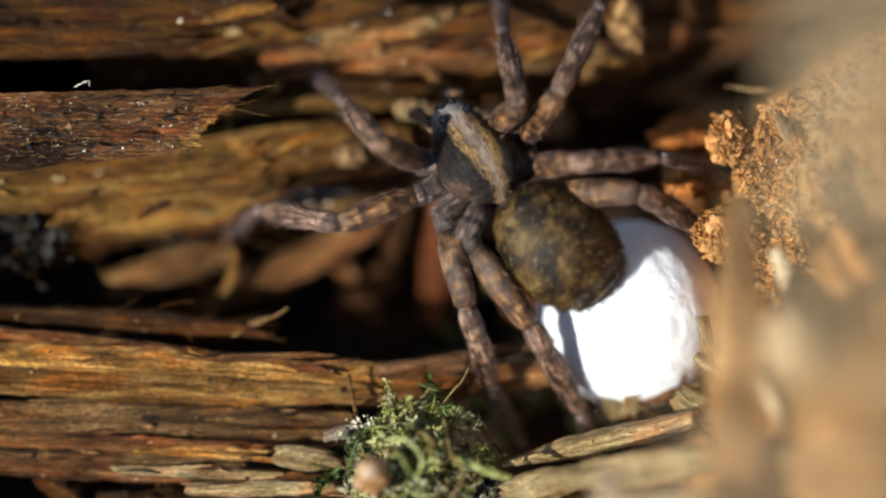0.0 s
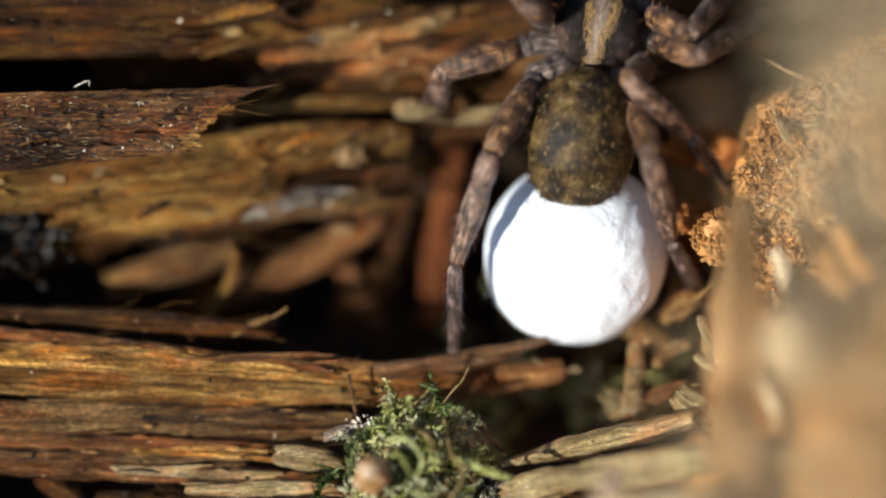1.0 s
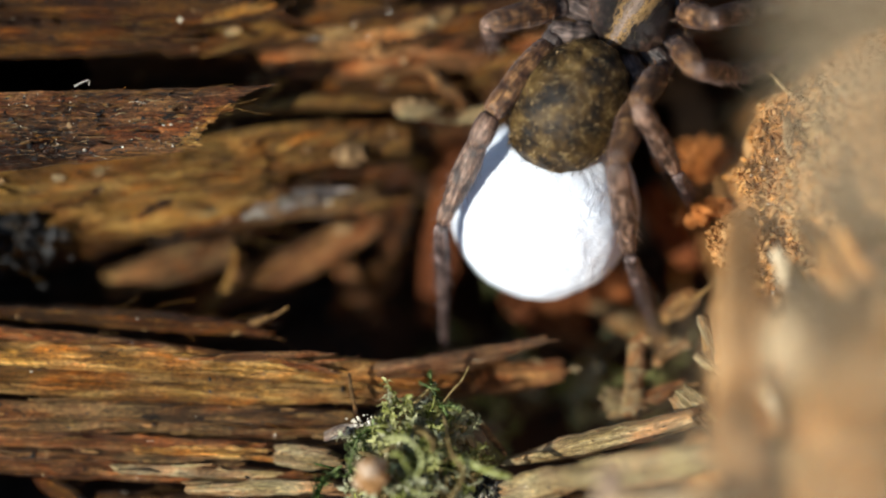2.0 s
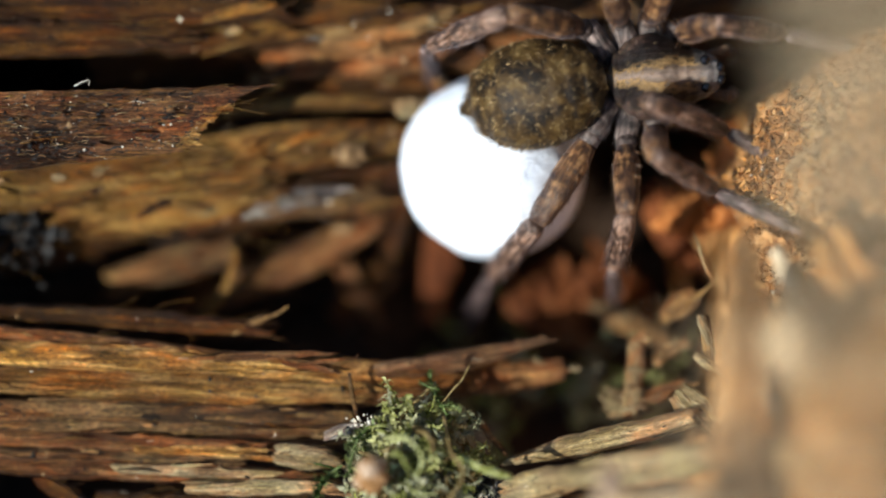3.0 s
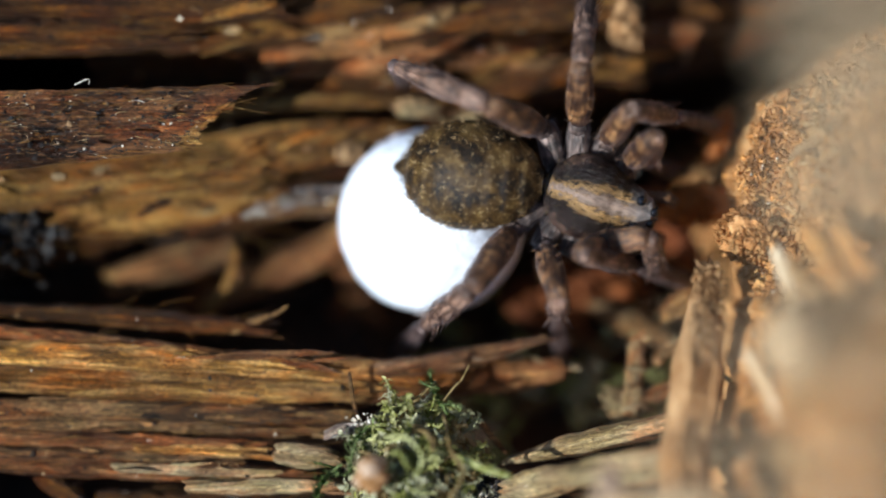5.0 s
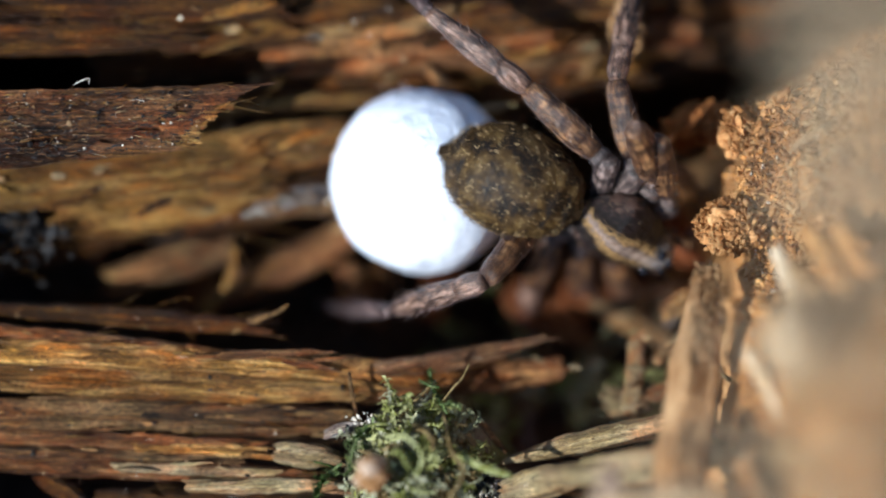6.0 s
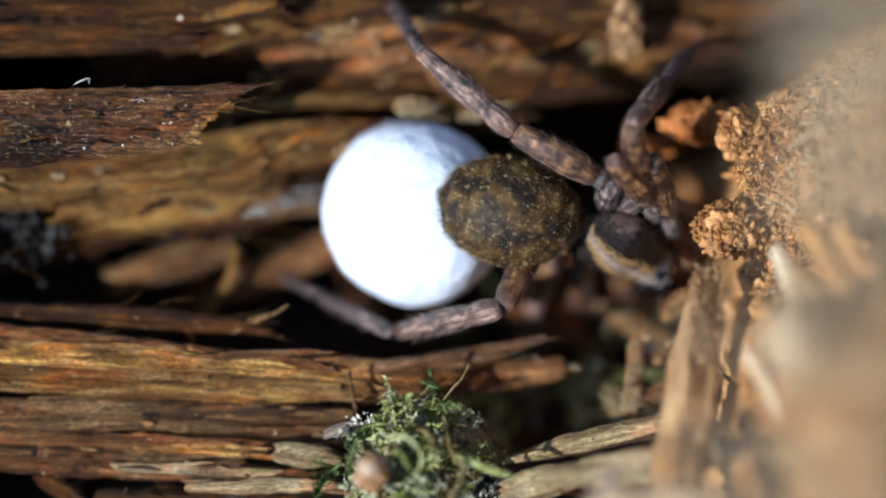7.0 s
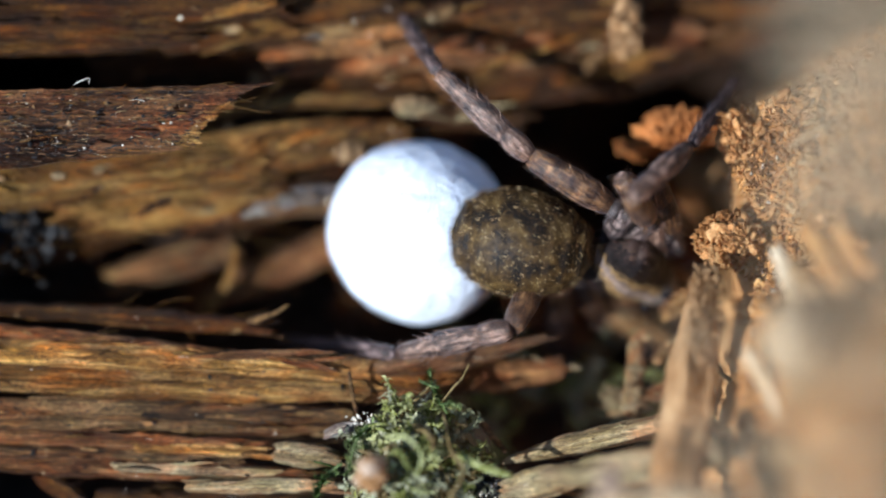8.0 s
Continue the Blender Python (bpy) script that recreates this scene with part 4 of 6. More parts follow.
def moss_cushion():
    rng = random.Random(17)
    tuft = tagged(new("moss_tuft"), "tuft of green and pale moss on the damp wood", "moss")
    points, faces = [], []
    n, m = 26, 48
    for i in range(n + 1):
        for j in range(m):
            r, an = 0.99 * i / n, 2 * math.pi * j / m
            x, y = -0.75 + 1.95 * r * math.cos(an), -6.5 + 2.5 * r * math.sin(an)
            points.append((x, y, moss_rise(x, y) - 0.45 + 0.12 * nz(x * 8, y * 8, 4)))
    for i in range(n):
        for j in range(m):
            k = (j + 1) % m
            faces.append((i * m + j, (i + 1) * m + j, (i + 1) * m + k, i * m + k))
    mesh_object("cushion", points, faces, MOSS_BED, tuft, "brown withered bed of the moss")
    for _ in range(230):
        r, an = math.sqrt(rng.random()), rng.uniform(0, 6.3)
        x, y = -0.65 + 1.65 * r * math.cos(an), -6.4 + 2.2 * r * math.sin(an)
        a = Vector((x, y, moss_rise(x, y) - 0.6))
        b = a + Vector((0.45 * r * math.cos(an) + rng.gauss(0, 0.3), 0.35 * r * math.sin(an) + rng.gauss(0, 0.3), rng.uniform(0.35, 0.85)))
        moss_shoot(tuft, a, b, rng.randint(12, 20), rng.uniform(0.14, 0.34), rng, broad=rng.uniform(1.6, 3.0))
    for _ in range(22):
        r, an = 0.85 * math.sqrt(rng.random()), rng.uniform(0, 6.3)
        x, y = -0.7 + 1.6 * r * math.cos(an), -6.2 + 1.9 * r * math.sin(an)
        a = Vector((x, y, moss_rise(x, y) - 0.1))
        turn, ln = rng.uniform(0, 6.3), rng.uniform(0.35, 0.9)
        side = Vector((math.cos(turn), math.sin(turn), 0))
        over = Vector((-side.y, side.x, 0)) * rng.uniform(-0.5, 0.5)
        stem(tuft, (a, a + side * ln * 0.45 + Vector((0, 0, 0.35)), a + side * ln + over * ln + Vector((0, 0, rng.uniform(-0.1, 0.3)))), rng.uniform(0.025, 0.06), rng.choice((MOSS_GREEN, MOSS_GREEN, MOSS_PALE, MOSS_BROWN)), 0.4, "blade")
    for a, b, leaves, size in (((-1.88, -4.55, 0.3), (-2.82, -5.95, 0.45), 80, 0.22), ((-2.72, -5.80, 0.4), (-3.20, -6.85, 0.4), 60, 0.30), ((-2.0, -4.75, 0.4), (-2.65, -5.25, 0.5), 44, 0.19), ((-2.3, -5.1, 0.5), (-2.5, -5.9, 0.7), 44, 0.2),
                               ((0.12, -4.45, 0.1), (-0.24, -3.22, 0.2), 80, 0.18), ((-0.10, -3.75, 0.2), (-0.62, -3.52, 0.2), 30, 0.13), ((-0.1, -4.2, 0.3), (0.45, -4.35, 0.4), 36, 0.17)):
        moss_shoot(tuft, a, b, leaves, size, rng, broad=1.9, mat=MOSS_DARK)
    moss_shoot(tuft, (-2.75, -5.95, 0.1), (-3.5, -5.75, 0.2), 5, 0.22, rng, mat=MOSS_DARK)
    stem(tuft, ((-0.06, -4.19, 0.0), (0.30, -3.72, 0.2), (0.50, -3.52, 0.1), (0.72, -3.10, 0.0)), 0.035, MOSS_BROWN, label="pale dry stalk")
    stem(tuft, ((-1.15, -4.55, -0.1), (-0.80, -4.15, 0.1), (-0.34, -3.70, 0.0)), 0.06, MOSS_BROWN)
    stem(tuft, ((-2.30, -4.60, -0.6), (-2.42, -4.15, -0.4), (-2.50, -3.70, -0.5), (-2.55, -3.32, -0.5)), 0.06, WOOD_TAN, label="pale dry stalk")
    stem(tuft, ((0.02, -4.45, 0.6), (0.22, -5.40, 1.5), (0.55, -5.95, 1.8), (0.15, -6.75, 2.0)), 0.06, MOSS_BROWN, label="greyish pale stalk")
    stem(tuft, ((0.42, -5.52, 1.3), (1.00, -5.82, 1.6), (1.85, -6.08, 1.5)), 0.12, MOSS_GREEN, 0.35, "blade", "bright green blade")
    stem(tuft, ((-1.55, -5.05, 1.2), (-1.00, -5.02, 2.0), (-0.55, -5.55, 2.1), (-0.75, -6.10, 2.0)), 0.06, MOSS_GREEN, 0.4, "blade", "bright curled green blade")
    stem(tuft, ((-1.75, -5.95, 1.4), (-1.25, -5.40, 2.2), (-0.85, -5.95, 2.3)), 0.06, MOSS_GREEN, 0.4, "blade", "bright curled green blade")
    stem(tuft, ((-0.80, -4.75, 0.7), (-0.35, -4.95, 1.4), (-0.25, -5.40, 1.2)), 0.12, MOSS_BROWN, 0.4, "blade")
    stem(tuft, ((1.00, -4.65, -1.0), (1.30, -5.05, -0.9), (1.72, -5.55, -0.8)), 0.09, WOOD_TAN)
    return tuft


moss_cushion()
tagged(stem(None, ((-9.98, 4.45, 0.25), (-9.70, 4.58, 0.45), (-9.56, 4.60, 0.45), (-9.58, 4.47, 0.3)), 0.012, SPECK, 1.0, "fungal_thread"), "white fungal thread standing on the plank", "fungus")
tagged(stem(None, ((12.00, 0.13, 3.60), (11.45, -0.10, 4.40), (11.26, -0.58, 4.60), (11.47, -0.97, 4.20), (11.93, -0.88, 3.60)), 0.16, ROT_PALE, 0.7, "wood_curl"), "cream curl of torn bark on the wall", "wood splinter")
rng = random.Random(61)
scatter("pale_moss_crumbs", rng, [(rng.gauss(-2.2, 0.22), rng.gauss(-4.62, 0.13), rng.uniform(-0.1, 0.25)) for _ in range(26)], (0.02, 0.06), SPECK, "whitish crumbs caught in the moss", "crumbs")
scatter("soil_gravel", rng, [(rng.gauss(1.25, 0.28), rng.gauss(-6.65, 0.25), rng.uniform(-0.2, 0.4)) for _ in range(170)], (0.04, 0.12), CHAR, "black glittering soil grains beside the moss", "soil")
scatter("soil_gravel", rng, [(rng.gauss(1.25, 0.28), rng.gauss(-6.65, 0.25), rng.uniform(0.1, 0.45)) for _ in range(60)], (0.02, 0.05), SPECK, "pale sand grains on the dark soil", "soil")
moss_tuft((3.53, -3.89, -3.60), [], "dark green moss deep in the hollow", 12, 22, 0.3, 1.6)
moss_tuft((5.93, -3.54, -3.00), [], "dark green moss deep in the hollow", 15, 16, 0.3, 1.4)
moss_tuft((1.44, -2.35, -5.40), [], "dark green moss deep in the hollow", 13, 16, 0.3, 1.6)
moss_tuft((1.81, -4.73, -3.00), [], "dark green moss deep in the hollow", 14, 14, 0.3, 1.6)


def capsule(at, to, r, label):
    """A swollen moss bud on a short stalk."""
    a, b = Vector(at), Vector(to)
    bud = tagged(new("moss_bud"), label, "moss bud")
    bud.matrix_basis = aim(at, to)
    n, m, ln = 20, 20, (b - a).length
    for name, radius, x0, x1, mat in (("stalk", 0.09, 0.0, ln * 0.6, MOSS_PALE), ("bud", r, ln * 0.5, ln, BUD)):
        points, faces = [], []
        for i in range(n + 1):
            u = i / n
            for j in range(m):
                an = 2 * math.pi * j / m
                w = radius * (math.sin(math.pi * (0.03 + 0.94 * u)) ** 0.7) * (1 + 0.5 * nz(u * 4, math.cos(an) * 1.5, math.sin(an) * 1.5))
                points.append((x0 + (x1 - x0) * u, w * math.cos(an), w * math.sin(an)))
        for i in range(n):
            for j in range(m):
                k = (j + 1) % m
                faces.append((i * m + j, i * m + k, (i + 1) * m + k, (i + 1) * m + j))
        faces += [tuple(range(m - 1, -1, -1)), tuple(n * m + j for j in range(m))]
        mesh_object(name, points, faces, mat, bud)
    return bud


capsule((-1.80, -7.04, 0.60), (-1.95, -5.62, 2.60), 0.46, "cream and orange moss bud")


# ---- the spider and its egg sac ----
def coat_material(name, deep, body, light, band=0.0, rough=0.5):
    """Hairy skin: fine streaks along local x, blotches, and dark rings where band is set."""
    mat, tree, shader = material(name)
    along, _ = shifted(tree, (0.6, 3.0, 3.0))
    streak = noise_tex(tree, along, 2.5, 6, 0.7, 0.2)
    spot, _ = shifted(tree, (1.7, 0.5, 0.5) if band > 0.35 else (1.4, 1.1, 1.1))
    blot = noise_tex(tree, spot, 2.2, 4, 0.6)
    colour = add_ramp(tree, streak, [(0.32, deep), (0.48, body), (0.64, light)])
    shade = add_ramp(tree, blot, [(0.40, (0.22, 0.18, 0.17)), (0.52, (0.9, 0.9, 0.9)), (0.64, (1.5, 1.45, 1.45))])
    colour = mixed(tree, 0.45 + band, colour, shade, "MULTIPLY")
    tree.links.new(colour, shader.inputs["Base Color"])
    shader.inputs["Roughness"].default_value = rough
    shader.inputs["Sheen Weight"].default_value = 0.08
    shader.inputs["Sheen Tint"].default_value = (0.72, 0.68, 0.85, 1)
    shader.inputs["Sheen Roughness"].default_value = 0.4
    fine, _ = shifted(tree, (2.0, 7.0, 7.0))
    relief(tree, shader, mixed(tree, 0.5, streak, noise_tex(tree, fine, 2.5, 4, 0.6)), 0.10, 1.0)
    return mat


def banded(tree, axis):
    """A ramp over one axis of object space, in millimetres mapped from 0 to 3."""
    coords = tree.nodes.new("ShaderNodeTexCoord")
    split = add_node(tree, "ShaderNodeSeparateXYZ", [(0, coords.outputs["Object"])])
    return coords, split.outputs[axis]


def carapace_material():
    """Tan band on the midline, dark sides, pale margins."""
    mat, tree, shader = material("spider_carapace")
    coords, side = banded(tree, 1)
    size = add_node(tree, "ShaderNodeMath", [(0, side)])
    size.operation = "ABSOLUTE"
    wave, _ = shifted(tree, (0.9, 3.2, 3.2))
    streak = noise_tex(tree, wave, 2.4, 6, 0.7)
    soft = add_node(tree, "ShaderNodeMath", [(0, streak)])
    soft.operation, soft.inputs[1].default_value, soft.inputs[2].default_value = "MULTIPLY_ADD", 0.0010, -0.00050
    total = add_node(tree, "ShaderNodeMath", [(0, size.outputs[0]), (1, soft.outputs[0])])
    total.operation = "ADD"
    sides = add_node(tree, "ShaderNodeSeparateXYZ", [(0, coords.outputs["Object"])])
    ahead = add_node(tree, "ShaderNodeMath", [(0, sides.outputs[0])])
    ahead.operation, ahead.inputs[1].default_value = "MULTIPLY", 1000 / 3.3
    breadth = add_ramp(tree, ahead.outputs[0], [(0.0, (0.40,) * 3), (0.22, (0.62,) * 3), (0.45, (1.0,) * 3), (0.62, (0.95,) * 3), (0.8, (0.72,) * 3)])
    narrow = add_node(tree, "ShaderNodeMath", [(0, total.outputs[0]), (1, breadth)])
    narrow.operation = "DIVIDE"
    total = narrow
    scaled = add_node(tree, "ShaderNodeMath", [(0, total.outputs[0])])
    scaled.operation, scaled.inputs[1].default_value = "MULTIPLY", 640.0
    tan, dark, edge = (0.27, 0.160, 0.062), (0.010, 0.006, 0.004), (0.028, 0.015, 0.011)
    colour = add_ramp(tree, scaled.outputs[0], [(0.0, (0.30, 0.215, 0.165)), (0.11, (0.25, 0.175, 0.13)), (0.15, (0.07, 0.043, 0.026)), (0.19, tan), (0.27, tan), (0.32, dark), (0.70, (0.012, 0.007, 0.006)), (0.86, edge), (0.95, (0.10, 0.058, 0.040)), (1.0, (0.05, 0.026, 0.018))])
    grain = add_ramp(tree, streak, [(0.36, (0.25, 0.22, 0.21)), (0.5, (0.9, 0.9, 0.9)), (0.62, (1.6, 1.55, 1.5))])
    face = add_ramp(tree, ahead.outputs[0], [(0.70, (0, 0, 0)), (0.84, (0.85, 0.85, 0.85))])
    colour = mixed(tree, face, colour, (0.24, 0.215, 0.205))
    tree.links.new(mixed(tree, 0.8, colour, grain, "MULTIPLY"), shader.inputs["Base Color"])
    shader.inputs["Roughness"].default_value = 0.28
    shader.inputs["Specular IOR Level"].default_value = 0.3
    relief(tree, shader, streak, 0.12, 1.0)
    return mat


def abdomen_material():
    """Dark olive brown with ochre mottling in two rows and small golden dots."""
    mat, tree, shader = material("spider_abdomen")
    vec, _ = shifted(tree, (1, 1, 1))
    mottle = noise_tex(tree, vec, 1.5, 5, 0.65, 0.4)
    fine = noise_tex(tree, vec, 6.0, 5, 0.7)
    colour = add_ramp(tree, mottle, [(0.42, (0.008, 0.005, 0.003)), (0.51, (0.042, 0.022, 0.006)), (0.61, (0.090, 0.053, 0.016)), (0.72, (0.16, 0.100, 0.036))])
    cells = add_node(tree, "ShaderNodeTexVoronoi", [("Vector", vec)], Scale=9.0)
    dots = add_ramp(tree, cells.outputs["Distance"], [(0.12, (1, 1, 1)), (0.24, (0, 0, 0))])
    pick = add_ramp(tree, cells.outputs["Color"], [(0.30, (0, 0, 0)), (0.40, (1, 1, 1))])
    colour = mixed(tree, mixed(tree, 1.0, dots, pick, "MULTIPLY"), colour, (0.34, 0.25, 0.12))
    grain = add_ramp(tree, fine, [(0.35, (0.5, 0.48, 0.45)), (0.62, (1.3, 1.3, 1.25))])
    tree.links.new(mixed(tree, 0.7, colour, grain, "MULTIPLY"), shader.inputs["Base Color"])
    shader.inputs["Roughness"].default_value = 0.5
    shader.inputs["Specular IOR Level"].default_value = 0.2
    relief(tree, shader, fine, 0.05, 0.8)
    return mat


def silk_material():
    mat, tree, shader = material("white_silk")
    vec, _ = shifted(tree, (1, 1, 1))
    weave = noise_tex(tree, vec, 1.2, 7, 0.62, 0.8)
    tree.links.new(add_ramp(tree, weave, [(0.3, (0.75, 0.77, 0.84)), (0.6, (0.82, 0.83, 0.89))]), shader.inputs["Base Color"])
    shader.inputs["Roughness"].default_value = 0.55
    shader.inputs["Subsurface Weight"].default_value = 0.2
    shader.inputs["Subsurface Radius"].default_value = (0.0006, 0.0006, 0.0006)
    shader.inputs["Subsurface Scale"].default_value = 0.5
    relief(tree, shader, weave, 0.15, 0.7)
    return mat


SKIN_LEG = coat_material("spider_leg", (0.020, 0.010, 0.006), (0.108, 0.056, 0.032), (0.35, 0.215, 0.150), 0.35, 0.33)
SKIN_RED = coat_material("spider_femur", (0.014, 0.006, 0.004), (0.085, 0.036, 0.013), (0.28, 0.145, 0.055), 0.45, 0.30)
SKIN_PALE = coat_material("spider_coxa", (0.016, 0.009, 0.007), (0.056, 0.035, 0.027), (0.20, 0.145, 0.12), 0.45, 0.4)
SKIN_GREY = coat_material("spider_foot", (0.025, 0.015, 0.012), (0.095, 0.058, 0.046), (0.25, 0.17, 0.15), 0.3, 0.36)
HAIR_TAN = coat_material("tan_hair", (0.14, 0.080, 0.030), (0.31, 0.195, 0.072), (0.48, 0.34, 0.155))
HAIR_OLIVE = crumb_material("olive_hair", (0.006, 0.004, 0.002), (0.030, 0.016, 0.005), (0.11, 0.063, 0.021), 0.9, 0.6, 0.0)
SKIN_BACK, SKIN_BELLY, SILK = carapace_material(), abdomen_material(), silk_material()
EYE, _tree, _shader = material("black_eye")
_shader.inputs["Base Color"].default_value, _shader.inputs["Roughness"].default_value = (0.006, 0.006, 0.008, 1), 0.05


def spike(points, faces, root, tip, r):
    """Adds one thin hair, a three-sided cone."""
    root, tip = Vector(root), Vector(tip)
    way = (tip - root).normalized()
    s = way.cross(Vector((0.31, 0.72, 0.61))).normalized()
    q = way.cross(s)
    base = len(points)
    for k in range(3):
        an = 2.0944 * k
        points.append(root + s * (r * math.cos(an)) + q * (r * math.sin(an)))
    points.append(tip)
    faces += [(base, base + 1, base + 3), (base + 1, base + 2, base + 3), (base + 2, base, base + 3)]


def limb(name, length, radii, mat, parent, rng, hairs, hair, label="", bow=0.0, spines=0):
    """A leg segment along local x: rounded ends, a swelling outline, short hairs and a few long bristles."""
    points, faces = [], []
    nu, nv = 18, 14
    for i in range(nu + 1):
        u = i / nu
        k = u * (len(radii) - 1)
        j = min(int(k), len(radii) - 2)
        r = radii[j] + (radii[j + 1] - radii[j]) * (k - j)
        end = min(1.0, math.sqrt(max(0.0, 1 - (1 - min(u, 1 - u) * length / max(r, 0.01)) ** 2)) if min(u, 1 - u) * length < r else 1.0)
        r *= 0.72 + 0.28 * end
        for v in range(nv):
            an = 2 * math.pi * v / nv
            rr = r * (1 + 0.07 * nz(u * length * 3, v * 0.9, length))
            points.append(Vector((u * length, rr * math.cos(an), rr * math.sin(an) + bow * math.sin(math.pi * u))))
    for i in range(nu):
        for v in range(nv):
            w = (v + 1) % nv
            faces.append((i * nv + v, i * nv + w, (i + 1) * nv + w, (i + 1) * nv + v))
    faces.append(tuple(range(nv - 1, -1, -1)))
    faces.append(tuple(nu * nv + v for v in range(nv)))
    for _ in range(hairs * 3):
        p = points[rng.randrange(nv, nu * nv)]
        out = Vector((0, p.y, p.z)).normalized()
        ln = hair * rng.uniform(0.5, 1.3)
        spike(points, faces, p, p + out * (ln * 0.26) + Vector((ln * 0.9, rng.uniform(-0.3, 0.3) * ln, rng.uniform(-0.3, 0.3) * ln)), 0.0045)
    for k in range(spines):
        u = 0.2 + 0.6 * (k // 2) / max(1, spines // 2)
        p = points[int(u * nu) * nv + (2 if k % 2 else nv // 2 - 2)]
        out = Vector((0, p.y, p.z)).normalized()
        spike(points, faces, p, p + out * 0.42 + Vector((0.35, 0, 0)), 0.024)
    return mesh_object(name, points, faces, mat, parent, label)


def egg(points, faces, length, width, height, outline, x0, nu=40, nv=36, wobble=0.03, seed=1.0):
    """A long body along x from x0; outline gives the share of width at even steps, smoothed."""
    n = len(outline) - 1
    for i in range(nu + 1):
        u = 0.5 - 0.5 * math.cos(math.pi * i / nu)
        k = min(int(u * n), n - 1)
        f = u * n - k
        f = f * f * (3 - 2 * f)
        o = outline[k] + (outline[k + 1] - outline[k]) * f
        for v in range(nv):
            an = 2 * math.pi * v / nv
            r = 1 + wobble * nz(u * 5 + seed, math.cos(an) * 1.5, math.sin(an) * 1.5)
            points.append(Vector((x0 + length * u, o * width / 2 * math.cos(an) * r, o * height / 2 * math.sin(an) * r)))
    for i in range(nu):
        for v in range(nv):
            w = (v + 1) % nv
            faces.append((i * nv + v, i * nv + w, (i + 1) * nv + w, (i + 1) * nv + v))


spider = tagged(new("spider"), "brown wolf spider with tan midline band and mottled abdomen", "spider")
rng = random.Random(21)

# front body: head at +x, waist at the origin
points, faces = [], []
egg(points, faces, 3.3, 2.32, 1.75, (0.10, 0.60, 0.88, 1.0, 1.02, 0.97, 0.84, 0.69, 0.58, 0.44, 0.02), 0.0, 60, 44, 0.02, 2.0)
for p in points:
    p.z = (p.z if p.z > 0 else p.z * 0.45) + 0.12 * (p.x / 3.1) - 0.25
    if p.x > 1.8:
        p.z += 0.16 * smooth_step(1.8, 2.7, p.x) * (1 if p.z > -0.2 else 0)
carapace = mesh_object("carapace", points, faces, SKIN_BACK, spider, "dark carapace with a tan midline band")
points, faces = [], []
src = [p.copy() for p in carapace.data.vertices and [v.co / MM for v in carapace.data.vertices]]
for _ in range(200):
    p = rng.choice(src)
    if p.z < -0.3:
        continue
    spike(points, faces, p, p + Vector((-0.12, rng.uniform(-0.06, 0.06), 0.02)), 0.005)
mesh_object("hair", points, faces, HAIR_TAN, carapace, "short tan hairs")
for ex, ey, ez, er in ((3.08, 0.17, 0.36, 0.13), (3.08, -0.17, 0.36, 0.13), (2.62, 0.37, 0.48, 0.15), (2.62, -0.37, 0.48, 0.15),
                       (3.22, 0.10, 0.14, 0.06), (3.22, -0.10, 0.14, 0.06), (3.18, 0.26, 0.12, 0.05), (3.18, -0.26, 0.12, 0.05)):
    points, faces = [], []
    egg(points, faces, er * 2, er * 2, er * 2, (0.02, 0.62, 0.88, 0.98, 0.98, 0.88, 0.62, 0.02), -er, 10, 12, 0)
    eye = mesh_object("eye", points, faces, EYE, carapace, "shiny black eye")
    eye.location = Vector((ex, ey, ez)) * MM
for side in (1, -1):
    jaw = limb("chelicera", 0.95, (0.22, 0.27, 0.25, 0.14), SKIN_RED, spider, rng, 60, 0.18)
    jaw.matrix_basis = aim((2.85, side * 0.24, 0.0), (3.2, side * 0.22, -0.9))
    palp = limb("pedipalp", 0.8, (0.13, 0.15, 0.14, 0.15), SKIN_RED, spider, rng, 90, 0.2)
    palp.matrix_basis = aim((2.75, side * 0.45, -0.35), (3.45, side * 0.62, -0.2))
    tip = limb("palp_tip", 0.9, (0.13, 0.14, 0.15, 0.08), SKIN_GREY, palp, rng, 90, 0.2)
    tip.matrix_basis = palp.matrix_basis.inverted() @ aim((3.45, side * 0.62, -0.2), (3.75, side * 0.5, -0.9))
points, faces = [], []
egg(points, faces, 2.4, 1.5, 0.7, (0.2, 0.8, 1.0, 1.0, 0.9, 0.5, 0.1), 0.25)
sternum = mesh_object("sternum", points, faces, SKIN_GREY, spider)
sternum.location = Vector((0, 0, -0.75)) * MM

# rear body: waist at the origin, tail at -x
points, faces = [], []
egg(points, faces, 4.05, 2.95, 2.5, (0.05, 0.62, 0.84, 0.95, 1.0, 1.0, 0.95, 0.83, 0.62, 0.22), -4.05, 72, 64, 0.015, 6.0)
for p in points:
    if p.z < 0:
        p.z *= 0.8
    p.z -= 0.4 * smooth_step(-2.6, -4.05, p.x)
abdomen = mesh_object("abdomen", points, faces, SKIN_BELLY, spider, "mottled olive brown abdomen with golden specks")
points, faces = [], []
for _ in range(9000):
    v = abdomen.data.vertices[rng.randrange(len(abdomen.data.vertices))]
    p, out = v.co / MM, v.normal
    if p.z < -0.7 or p.x > -0.1:
        continue
    p = p + Vector((rng.uniform(-0.1, 0.1), rng.uniform(-0.05, 0.05), 0)) - out * 0.012
    ln = rng.uniform(0.06, 0.15)
    spike(points, faces, p, p + Vector((-ln, rng.uniform(-0.05, 0.05), 0)) + out * (ln * rng.uniform(0.15, 0.6)), rng.uniform(0.004, 0.009))
mesh_object("hair", points, faces, HAIR_OLIVE, abdomen, "short dense dark olive hairs")
points, faces = [], []
